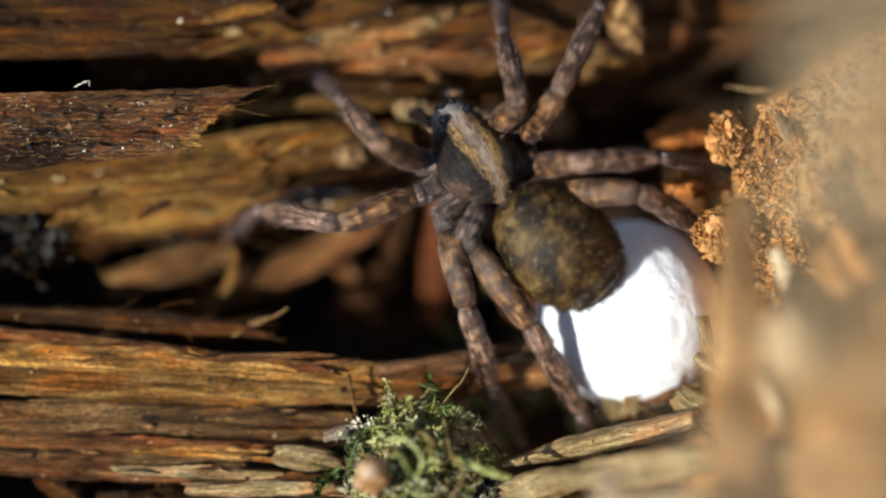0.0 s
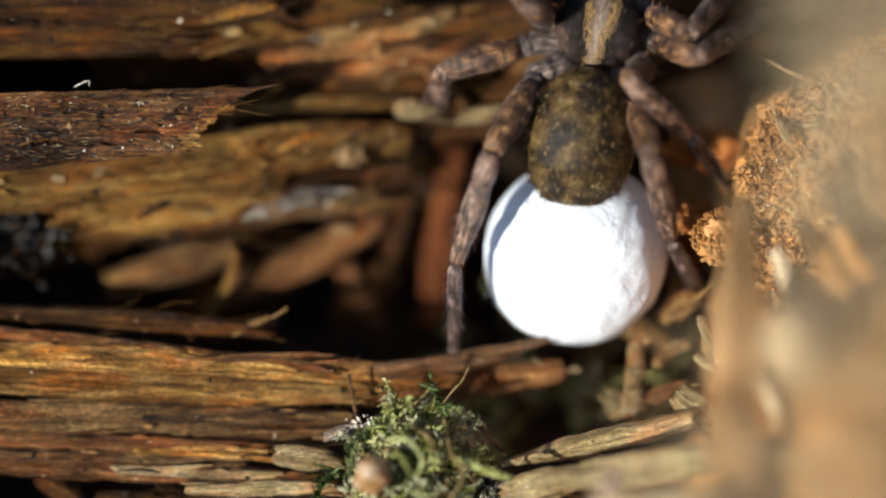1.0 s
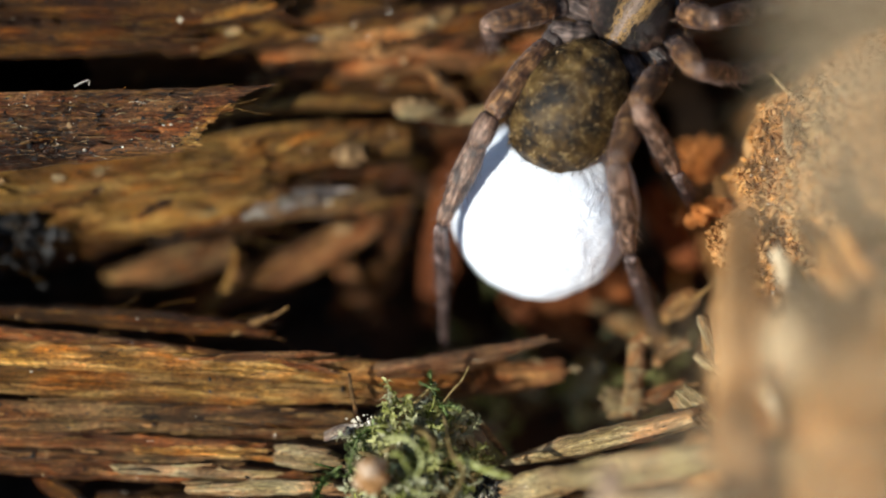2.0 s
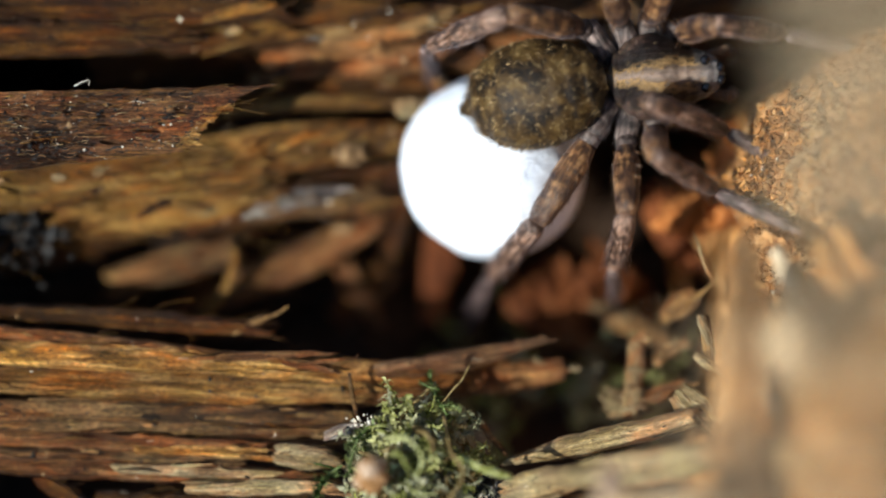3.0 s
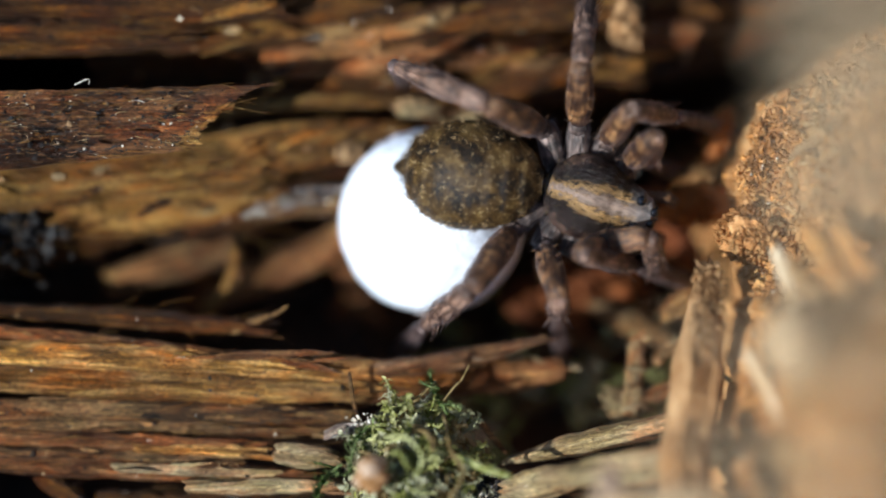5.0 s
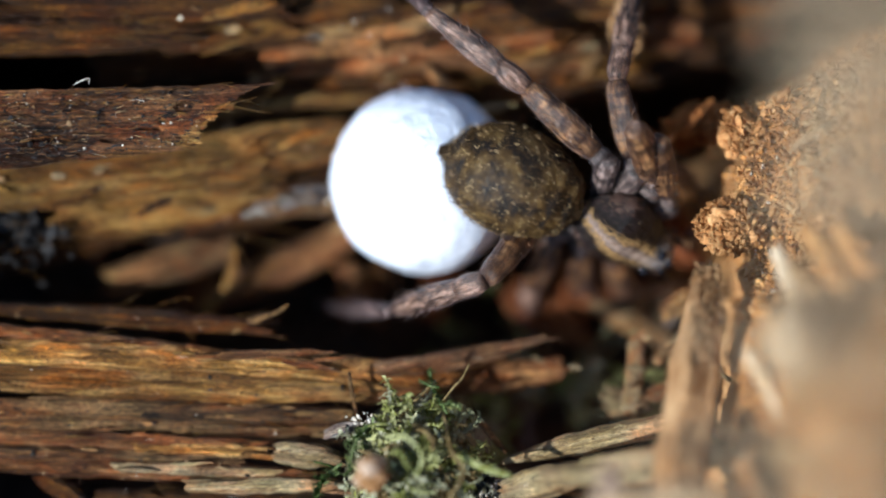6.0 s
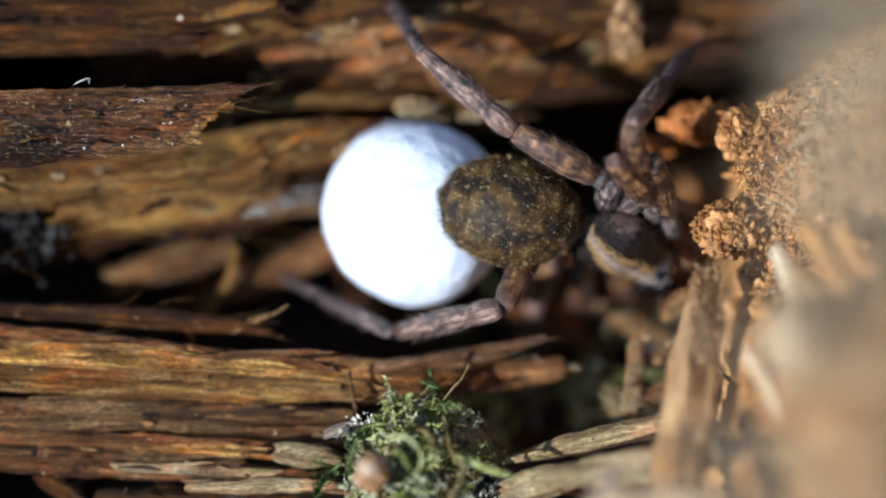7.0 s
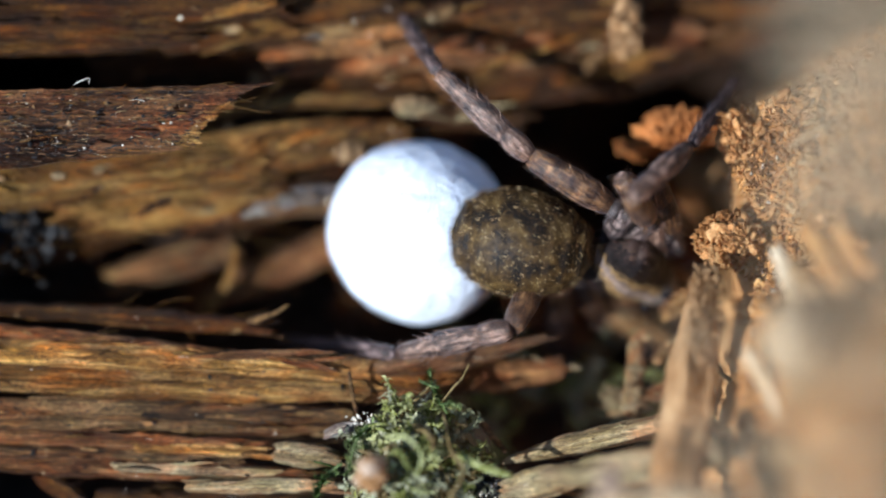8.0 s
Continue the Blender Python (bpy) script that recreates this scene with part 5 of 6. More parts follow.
for _ in range(420):
    v = abdomen.data.vertices[rng.randrange(len(abdomen.data.vertices))]
    p, out = v.co / MM, v.normal
    if p.z < -0.6 or p.x > -0.2:
        continue
    for _ in range(rng.randint(4, 9)):
        q = p + Vector((rng.gauss(0, 0.035), rng.gauss(0, 0.025), 0)) - out * 0.01
        spike(points, faces, q, q + Vector((-rng.uniform(0.05, 0.11), rng.uniform(-0.02, 0.02), 0)) + out * 0.03, rng.uniform(0.006, 0.011))
mesh_object("golden_hair", points, faces, HAIR_TAN, abdomen, "small golden tufts of hair")
for dx, dy in ((-3.98, 0.12), (-3.98, -0.12), (-3.92, 0.0)):
    nub = limb("spinneret", 0.42, (0.12, 0.11, 0.07), SKIN_GREY, abdomen, rng, 20, 0.12)
    nub.matrix_basis = aim((dx + 0.25, dy, -0.55), (dx - 0.05, dy * 1.3, -0.85))

# legs: hip places, and the three spans hip to knee, knee to ankle, ankle to claw
HIPS = {1: (2.2, 1.15), 2: (1.4, 1.5), 3: (0.6, 1.55), 4: (-0.25, 1.35)}
SPANS = {1: (2.7, 3.1, 3.7), 2: (2.7, 2.9, 3.5), 3: (2.6, 2.7, 3.5), 4: (3.0, 3.4, 4.3)}
LEGS = {}
for side in ("L", "R"):
    for n in (1, 2, 3, 4):
        sgn = 1 if side == "L" else -1
        hx, hy = HIPS[n]
        a, b, c = SPANS[n]
        thick = 1.1 if n != 4 else 1.18
        inner = (hx * 0.66 + 0.55, sgn * 0.35, -0.68)
        leg = limb("leg", (Vector((hx, sgn * hy, -0.6)) - Vector(inner)).length + 0.25, (0.26, 0.34, 0.33, 0.28), SKIN_PALE, spider, rng, 160, 0.22, "brown banded hairy leg")
        leg.matrix_basis = aim(inner, (hx, sgn * hy, -0.6))
        hip = Vector((hx, sgn * hy, -0.6))
        pieces = (
            limb("trochanter", 0.5, (0.26, 0.30, 0.27), SKIN_PALE, leg, rng, 60, 0.16, "pale ringed joint"),
            limb("femur", a - 0.35, (0.23 * thick, 0.33 * thick, 0.34 * thick, 0.31 * thick, 0.27 * thick), SKIN_RED, leg, rng, 160, 0.22, bow=0.10, spines=6),
            limb("patella", 1.0, (0.24 * thick, 0.27 * thick, 0.28 * thick, 0.27), SKIN_LEG, leg, rng, 70, 0.22),
            limb("tibia", b - 0.8, (0.27, 0.29 * thick, 0.29 * thick, 0.25, 0.21), SKIN_LEG, leg, rng, 170, 0.26, spines=8),
            limb("metatarsus", c * 0.68, (0.19, 0.20, 0.18, 0.14), SKIN_GREY, leg, rng, 190, 0.28, spines=6),
            limb("tarsus", c * 0.36, (0.11, 0.115, 0.10, 0.06), SKIN_GREY, leg, rng, 110, 0.2))
        LEGS[side + str(n)] = (leg, hip, (a, b, c), pieces, [])

# the sac of eggs, a wrinkled ball of silk with a seam
points, faces = [], []
nu, nv = 90, 120
for i in range(nu + 1):
    for j in range(nv):
        th, ph = math.pi * i / nu, 2 * math.pi * j / nv
        d = Vector((math.sin(th) * math.cos(ph), math.sin(th) * math.sin(ph), math.cos(th)))
        r = 2.56 * (1 + 0.020 * nz(d.x * 2, d.y * 2, d.z * 2) + 0.012 * nz(d.x * 5, d.y * 5, d.z * 5) + 0.010 * abs(nz(d.x * 6, d.y * 6 + 4, d.z * 6)) + 0.006 * abs(nz(d.x * 15, d.y * 15 + 4, d.z * 15)))
        r -= 0.05 * math.exp(-((d.x * 0.5 + d.z * 0.4 - 0.45 + 0.08 * nz(d.y * 3, d.z * 3, 1)) / 0.035) ** 2)
        points.append(Vector((d.x * r, d.y * r * 0.985, d.z * r * 0.93)))
for i in range(nu):
    for j in range(nv):
        k = (j + 1) % nv
        faces.append((i * nv + j, (i + 1) * nv + j, (i + 1) * nv + k, i * nv + k))
egg_sac = mesh_object("egg_sac", points, faces, SILK)
tagged(egg_sac, "round white silk egg sac held under the spider", "egg sac")
points, faces = [], []
for i in range(96):
    an = 2 * math.pi * i / 96
    for j in range(6):
        q = 2 * math.pi * j / 6
        r = 2.50 + 0.045 * math.cos(q) + 0.03 * nz(math.cos(an) * 4, math.sin(an) * 4, 2)
        points.append(Vector((r * math.cos(an) * 1.0, r * math.sin(an) * 0.985, 0.16 * math.sin(q) * 0.5 + 0.12 * nz(math.cos(an) * 2, math.sin(an) * 2, 5))))
for i in range(96):
    for j in range(6):
        k, n = (j + 1) % 6, (i + 1) % 96
        faces.append((i * 6 + j, n * 6 + j, n * 6 + k, i * 6 + k))
seam = mesh_object("seam", points, faces, SILK, egg_sac, "thin raised seam round the sac")
points, faces = [], []
for k in range(8):
    an = rng.uniform(-0.5, 0.5)
    root = Vector((2.5 * math.cos(an), 2.5 * math.sin(an), rng.uniform(0.2, 0.9)))
    spike(points, faces, root, root + Vector((rng.uniform(0.05, 0.2), rng.uniform(-0.3, 0.3), rng.uniform(0.1, 0.3))), 0.008)
mesh_object("silk_thread", points, faces, SILK, egg_sac, "loose silk strands")


# ---- what moves ----
BODY_ROWS = []


def body_at(t, waist, yaw, pitch, roll, tail, sac):
    BODY_ROWS.append((t, Vector(waist), yaw, pitch, roll, Vector(tail), Vector(sac)))


def leg_at(name, t, knee, ankle, claw):
    LEGS[name][4].append((t, Vector(knee), Vector(ankle), Vector(claw)))


def eased(rows, t, k):
    """Column k of the rows at t, on a monotone cubic through them."""
    for i in range(len(rows) - 1):
        a, b = rows[i], rows[i + 1]
        if a[0] <= t <= b[0] + 1e-6:
            h = b[0] - a[0]
            u = (t - a[0]) / h
            before, after = rows[max(i - 1, 0)], rows[min(i + 2, len(rows) - 1)]
            m0 = (b[k] - before[k]) * (h / (b[0] - before[0])) if i else (b[k] - a[k])
            m1 = (after[k] - a[k]) * (h / (after[0] - a[0])) if i + 2 < len(rows) else (b[k] - a[k])
            return (a[k] * (2 * u ** 3 - 3 * u ** 2 + 1) + m0 * (u ** 3 - 2 * u ** 2 + u)
                    + b[k] * (3 * u ** 2 - 2 * u ** 3) + m1 * (u ** 3 - u ** 2))
    return rows[-1][k]


def along(a, b):
    """Pose at a with x towards b."""
    return Matrix.Translation(a * MM) @ (b - a).to_track_quat("X", "Z").to_matrix().to_4x4()


def motions():
    body_at(0.0, (1.67, 1.47, 0.30), 124, -20, 20, (4.69, -1.29, -0.21), (5.14, -1.71, -2.60))
    body_at(0.2, (1.50, 1.19, 0.24), 118, -20, 20, (4.16, -1.90, -0.31), (4.99, -2.01, -2.62))
    body_at(0.4, (1.96, 2.15, 0.18), 96, -20, 10, (3.46, -1.67, -0.24), (4.67, -1.93, -2.39))
    body_at(0.5, (2.51, 2.61, 0.15), 91, -20, 6, (3.47, -1.29, -0.23), (4.67, -1.96, -2.03))
    body_at(0.6, (3.07, 3.00, 0.12), 86, -20, 3, (3.50, -0.99, -0.19), (4.21, -1.99, -1.97))
    body_at(0.8, (3.76, 3.91, 0.06), 78, -20, 0, (3.60, -0.07, -0.08), (3.79, -1.23, -1.82))
    body_at(1.0, (3.99, 4.99, 0.00), 78, -20, 0, (3.48, 1.09, -0.22), (3.64, -0.02, -2.05))
    body_at(1.5, (4.45, 5.66, 0.03), 75, -20, 0, (3.13, 1.84, 0.02), (3.36, 0.81, -2.00))
    body_at(1.7, (4.38, 5.58, 0.04), 74, -20, 0, (3.04, 1.76, 0.05), (3.12, 0.74, -1.97))
    body_at(2.8, (4.83, 5.42, 0.10), 9, -20, 0, (1.02, 4.39, -0.70), (1.81, 2.47, -2.90))
    body_at(3.0, (4.45, 4.65, 0.11), 3, -13, 0, (0.59, 3.85, -0.60), (1.37, 2.32, -2.90))
    body_at(3.5, (3.99, 3.79, 0.14), 1, -5, 0, (0.09, 3.37, -0.55), (0.90, 1.76, -2.90))
    body_at(4.0, (3.87, 3.10, 0.16), -3, -15, 0, (-0.14, 2.98, -0.50), (0.62, 1.37, -2.90))
    body_at(4.5, (3.15, 2.34, 0.19), -7, -21, 0, (-0.83, 2.36, -0.50), (0.11, 0.95, -2.90))
    body_at(4.7, (2.77, 1.95, 0.20), -12, -14, 0, (-1.20, 2.12, -0.50), (-0.17, 0.82, -2.90))
    body_at(5.8, (2.93, 1.48, -0.48), -30, -8, 20, (-0.95, 2.72, -0.98), (-0.64, 0.96, -2.90))
    body_at(6.0, (3.78, 1.06, -0.60), -29, -32, 40, (0.06, 2.65, -0.25), (-0.56, 1.89, -2.90))
    body_at(6.5, (4.01, 0.86, -0.65), -29, -35, 46, (0.09, 1.89, -0.30), (-0.59, 1.42, -2.90))
    body_at(7.0, (3.81, 0.63, -0.70), -30, -32, 48, (-0.21, 1.40, -0.35), (-0.78, 1.00, -2.90))
    body_at(7.5, (3.78, 0.78, -0.75), -33, -39, 48, (-0.14, 1.55, -0.40), (-0.90, 1.06, -2.90))
    body_at(8.0, (4.12, -0.17, -0.80), -26, -44, 48, (0.17, 0.48, -0.45), (-0.64, 0.48, -2.90))
    leg_at("L1", 0.0, (-1.48, 2.77, 1.39), (-2.68, 4.10, -1.14), (-4.14, 5.50, -4.23))
    leg_at("L1", 0.2, (-0.53, 1.77, 1.57), (-1.78, 4.61, 1.44), (-2.69, 6.73, -1.45))
    leg_at("L1", 0.4, (0.19, 3.46, 1.49), (-0.22, 5.62, -0.69), (-0.61, 7.60, -3.79))
    leg_at("L1", 0.6, (1.55, 4.61, 1.43), (1.56, 6.27, -1.19), (1.35, 7.98, -4.46))
    leg_at("L1", 0.8, (3.06, 5.85, 1.44), (3.18, 7.50, -1.18), (2.74, 8.95, -4.56))
    leg_at("L1", 1.0, (2.60, 7.27, 1.30), (2.40, 8.90, -1.33), (2.29, 10.24, -4.78))
    leg_at("L1", 1.5, (3.39, 8.36, 1.31), (3.33, 9.98, -1.34), (3.23, 11.18, -4.84))
    leg_at("L1", 1.7, (3.39, 8.36, 1.31), (3.33, 9.97, -1.34), (3.23, 11.17, -4.84))
    leg_at("L1", 2.8, (7.74, 6.59, 1.16), (9.20, 7.47, -1.44), (10.55, 7.95, -4.84))
    leg_at("L1", 3.0, (7.31, 6.08, 1.57), (9.32, 5.90, -0.79), (10.95, 5.53, -0.80))
    leg_at("L1", 3.5, (7.25, 5.60, 1.73), (9.45, 4.80, -0.31), (10.91, 3.93, 0.90))
    leg_at("L1", 4.0, (6.54, 4.57, 1.59), (8.25, 4.20, -0.97), (11.00, 3.60, 0.80))
    leg_at("L1", 4.5, (5.54, 3.75, 1.46), (7.19, 3.66, -1.16), (9.50, 3.30, -0.40))
    leg_at("L1", 4.7, (5.62, 3.26, 1.65), (5.91, 2.82, -1.41), (7.39, 2.38, -4.76))
    leg_at("L1", 5.8, (5.88, 2.69, 1.43), (5.30, 1.41, -1.33), (6.77, 1.19, -4.71))
    leg_at("L1", 6.0, (5.84, 2.98, 0.48), (5.03, 1.61, -2.18), (6.48, 1.18, -5.55))
    leg_at("L1", 6.5, (5.78, 2.66, 0.45), (6.13, 0.64, -1.88), (7.43, 0.14, -5.31))
    leg_at("L1", 7.0, (5.65, 2.46, 0.43), (6.13, 0.48, -1.91), (7.36, 0.15, -5.38))
    leg_at("L1", 7.5, (5.49, 2.48, 0.17), (5.83, 0.40, -2.11), (7.06, 0.24, -5.59))
    leg_at("L1", 8.0, (5.80, 1.76, 0.03), (5.82, -0.53, -2.06), (7.13, -0.79, -5.51))
    leg_at("L2", 0.0, (-2.50, 0.86, 0.48), (-4.84, 1.14, -1.21), (-6.03, 0.40, -4.42))
    leg_at("L2", 0.2, (-2.73, 1.10, 0.41), (-4.24, 0.83, -2.05), (-5.58, 0.09, -5.20))
    leg_at("L2", 0.4, (-0.99, 2.82, 1.46), (-2.83, 3.32, -0.72), (-4.44, 3.53, -3.82))
    leg_at("L2", 0.6, (0.85, 3.77, 1.61), (0.25, 5.01, -0.93), (-0.61, 6.97, -3.71))
    leg_at("L2", 0.8, (1.55, 4.76, 1.47), (0.71, 6.09, -0.97), (-0.22, 7.45, -4.06))
    leg_at("L2", 1.0, (2.40, 6.48, 1.63), (1.48, 7.78, -0.80), (0.56, 8.86, -4.00))
    leg_at("L2", 1.5, (3.10, 7.06, 1.68), (2.24, 8.53, -0.67), (1.35, 9.62, -3.87))
    leg_at("L2", 1.7, (3.11, 7.06, 1.69), (2.24, 8.52, -0.66), (1.35, 9.62, -3.86))
    leg_at("L2", 2.8, (6.06, 7.22, 1.72), (6.08, 9.12, -0.47), (6.36, 10.11, -3.82))
    leg_at("L2", 3.0, (6.01, 7.12, 1.72), (6.38, 9.11, -0.35), (6.81, 10.53, -3.52))
    leg_at("L2", 3.5, (5.93, 6.64, 1.70), (6.38, 8.64, -0.35), (6.97, 10.04, -3.50))
    leg_at("L2", 4.0, (6.09, 5.89, 1.35), (7.33, 6.82, -1.10), (8.57, 7.58, -4.28))
    leg_at("L2", 4.5, (5.71, 4.83, 1.20), (7.11, 5.47, -1.26), (8.57, 5.23, -4.43))
    leg_at("L2", 4.7, (4.99, 4.24, 1.66), (6.47, 4.50, -0.82), (8.53, 4.26, -3.64))
    leg_at("L2", 5.8, (5.48, 2.74, 1.86), (6.10, 1.70, -0.78), (7.01, 0.94, -4.07))
    leg_at("L2", 6.0, (5.12, 3.28, 1.18), (6.26, 2.18, -1.25), (7.19, 1.57, -4.57))
    leg_at("L2", 6.5, (4.71, 2.39, 1.23), (6.40, 1.56, -0.97), (7.49, 1.10, -4.27))
    leg_at("L2", 7.0, (4.56, 2.39, 1.14), (6.25, 1.25, -0.93), (7.34, 0.79, -4.22))
    leg_at("L2", 7.5, (4.60, 2.55, 0.87), (6.11, 1.56, -1.40), (7.20, 1.10, -4.69))
    leg_at("L2", 8.0, (4.79, 1.90, 0.60), (6.28, 0.94, -1.69), (7.21, 0.31, -5.01))
    leg_at("L3", 0.0, (0.63, -1.51, 0.40), (1.36, -3.68, -1.03), (2.21, -5.39, -3.97))
    leg_at("L3", 0.2, (-0.14, -0.67, 1.63), (0.32, -2.96, 0.29), (1.03, -4.57, -2.74))
    leg_at("L3", 0.4, (-0.29, 0.55, 1.16), (-0.22, -1.45, -0.66), (0.33, -3.96, -3.04))
    leg_at("L3", 0.6, (0.39, 1.15, -0.52), (-0.06, -1.15, -1.86), (0.33, -4.13, -3.65))
    leg_at("L3", 0.8, (0.09, 4.51, 0.62), (-0.22, 3.80, -1.97), (-0.71, 2.89, -5.31))
    leg_at("L3", 1.0, (0.05, 4.94, -0.62), (-0.22, 4.06, -3.16), (-0.64, 3.05, -6.48))
    leg_at("L3", 1.5, (0.55, 5.87, -0.24), (0.37, 4.74, -2.69), (0.25, 3.83, -6.06))
    leg_at("L3", 1.7, (0.55, 5.81, -0.02), (0.37, 4.73, -2.49), (0.25, 3.82, -5.86))
    leg_at("L3", 2.8, (4.44, 7.37, 1.85), (4.38, 9.10, -0.22), (4.31, 10.10, -3.57))
    leg_at("L3", 3.0, (4.54, 6.93, 1.87), (4.38, 8.79, -0.08), (4.30, 10.07, -3.34))
    leg_at("L3", 3.5, (4.21, 6.59, 1.76), (4.08, 8.47, -0.17), (3.99, 10.03, -3.30))
    leg_at("L3", 4.0, (4.14, 6.11, 1.55), (4.01, 7.87, -0.49), (3.92, 9.42, -3.63))
    leg_at("L3", 4.5, (3.81, 5.43, 1.46), (3.86, 6.96, -0.76), (3.85, 8.80, -3.74))
    leg_at("L3", 4.7, (3.58, 5.05, 1.46), (3.78, 6.80, -0.58), (4.00, 8.63, -3.56))
    leg_at("L3", 5.8, (4.29, 5.06, 0.33), (4.64, 7.12, -1.38), (4.88, 8.97, -4.35))
    leg_at("L3", 6.0, (4.69, 4.60, -0.33), (5.19, 6.97, -1.52), (5.43, 8.81, -4.48))
    leg_at("L3", 6.5, (4.89, 4.28, -0.29), (5.10, 6.80, -1.23), (5.35, 8.64, -4.19))
    leg_at("L3", 7.0, (5.08, 3.33, 1.41), (6.09, 4.63, -0.73), (7.14, 5.81, -3.86))
    leg_at("L3", 7.5, (5.23, 2.97, 1.61), (6.69, 4.01, -0.41), (8.20, 5.47, -3.21))
    leg_at("L3", 8.0, (5.07, 1.38, 1.78), (6.74, 2.84, 0.24), (8.01, 4.60, -2.51))
    leg_at("L4", 0.0, (2.46, -2.13, 0.12), (3.88, -4.55, -1.80), (4.42, -6.65, -5.50))
    leg_at("L4", 0.2, (1.76, -2.03, 1.38), (3.09, -4.22, -0.87), (3.79, -6.30, -4.56))
    leg_at("L4", 0.4, (1.45, -1.31, -0.16), (2.64, -4.23, -1.44), (3.51, -6.30, -5.11))
    leg_at("L4", 0.6, (1.40, 1.57, 2.42), (0.63, -0.83, 0.13), (0.33, -3.96, -2.80))
    leg_at("L4", 0.8, (1.46, 1.76, 1.61), (0.70, -1.14, -0.01), (0.33, -4.12, -3.08))
    leg_at("L4", 1.0, (1.31, 2.67, 1.17), (0.32, -0.37, 0.02), (0.29, -4.02, -2.25))
    leg_at("L4", 1.5, (1.30, 3.14, -0.32), (0.37, -0.13, -0.46), (0.25, -4.11, -2.09))
    leg_at("L4", 1.7, (1.27, 3.07, -0.30), (0.28, -0.19, -0.45), (0.22, -4.11, -2.20))
    leg_at("L4", 2.8, (2.21, 6.57, 1.87), (-0.14, 5.35, -0.26), (-0.43, 3.81, -4.27))
    leg_at("L4", 3.0, (1.76, 6.36, 1.53), (-0.45, 5.52, -0.92), (-0.16, 4.16, -4.99))
    leg_at("L4", 3.5, (1.61, 5.88, 1.61), (-0.75, 5.51, -0.80), (-0.38, 4.06, -4.84))
    leg_at("L4", 4.0, (1.61, 5.27, 1.80), (-0.98, 5.18, -0.40), (-0.32, 3.83, -4.43))
    leg_at("L4", 4.5, (1.45, 4.34, 2.29), (-1.13, 4.94, 0.16), (-0.47, 3.67, -3.89))
    leg_at("L4", 4.7, (1.29, 3.88, 2.28), (-1.44, 4.70, 0.42), (-0.68, 3.52, -3.65))
    leg_at("L4", 5.8, (1.27, 4.12, 1.15), (-0.75, 6.02, -0.81), (-1.82, 7.49, -4.71))
    leg_at("L4", 6.0, (2.28, 4.36, 0.00), (-0.40, 6.44, -0.14), (-1.66, 8.07, -3.92))
    leg_at("L4", 6.5, (2.24, 3.62, 0.07), (-0.44, 5.71, -0.07), (-1.78, 7.57, -3.70))
    leg_at("L4", 7.0, (1.93, 3.17, 0.06), (-0.64, 5.38, -0.07), (-1.60, 7.31, -3.80))
    leg_at("L4", 7.5, (1.98, 3.14, -0.01), (-0.54, 5.43, -0.14), (-1.76, 7.42, -3.75))
    leg_at("L4", 8.0, (2.37, 2.50, -0.08), (-0.13, 4.80, -0.21), (-1.54, 7.07, -3.57))
    leg_at("R1", 0.0, (2.13, 4.01, 1.60), (1.68, 5.79, -0.90), (1.50, 7.92, -3.91))
    leg_at("R1", 0.2, (2.43, 4.09, 1.40), (2.32, 5.68, -1.26), (2.29, 7.63, -4.41))
    leg_at("R1", 0.4, (3.83, 4.20, 1.40), (3.71, 6.39, -0.79), (3.62, 8.39, -3.90))
    leg_at("R1", 0.6, (5.79, 4.80, 1.09), (6.10, 6.87, -1.20), (6.30, 8.60, -4.46))
    leg_at("R1", 0.8, (6.39, 5.09, 1.18), (7.80, 6.41, -1.25), (8.95, 7.36, -4.63))
    leg_at("R1", 1.0, (6.65, 5.86, 1.02), (7.81, 7.19, -1.53), (8.95, 8.31, -4.87))
    leg_at("R1", 1.5, (7.14, 6.60, 1.11), (8.47, 7.36, -1.58), (9.77, 7.98, -4.99))
    leg_at("R1", 1.7, (7.14, 6.60, 1.13), (8.47, 7.36, -1.56), (9.77, 7.98, -4.97))
    leg_at("R1", 2.8, (6.95, 4.99, 1.43), (8.42, 4.22, -1.18), (9.74, 3.48, -4.56))
    leg_at("R1", 3.0, (5.49, 4.04, 1.49), (7.76, 3.21, -0.44), (9.40, 2.30, -0.60))
    leg_at("R1", 3.5, (5.47, 2.61, 1.97), (7.07, 1.35, -0.36), (8.90, -0.60, 0.00))
    leg_at("R1", 4.0, (4.72, 1.70, 1.49), (6.25, 0.35, -0.85), (8.90, -1.00, 0.50))
    leg_at("R1", 4.5, (3.96, 0.87, 1.39), (5.62, -1.00, -0.44), (6.59, -1.57, -3.96))
    leg_at("R1", 4.7, (3.81, 0.42, 1.72), (5.62, -0.57, -0.59), (6.75, -1.26, -4.04))
    leg_at("R1", 5.8, (4.77, -0.96, -4.31), (6.87, -0.93, -6.59), (10.19, -1.72, -5.17))
    leg_at("R1", 6.0, (5.07, -1.22, -5.13), (7.53, -1.27, -7.01), (7.64, -1.98, -3.38))
    leg_at("R1", 6.5, (5.43, -1.20, -5.25), (7.72, -1.61, -7.30), (6.58, -2.02, -3.80))
    leg_at("R1", 7.0, (5.27, -1.36, -5.32), (7.71, -2.04, -7.11), (6.38, -2.08, -3.66))
    leg_at("R1", 7.5, (5.14, -1.19, -5.40), (7.66, -2.12, -6.95), (6.27, -1.73, -3.54))
    leg_at("R1", 8.0, (5.50, -1.79, -5.57), (8.14, -2.32, -7.10), (5.62, -2.46, -4.40))
    leg_at("R2", 0.0, (3.28, 4.49, 1.43), (4.23, 6.61, -0.31), (4.94, 7.90, -3.49))
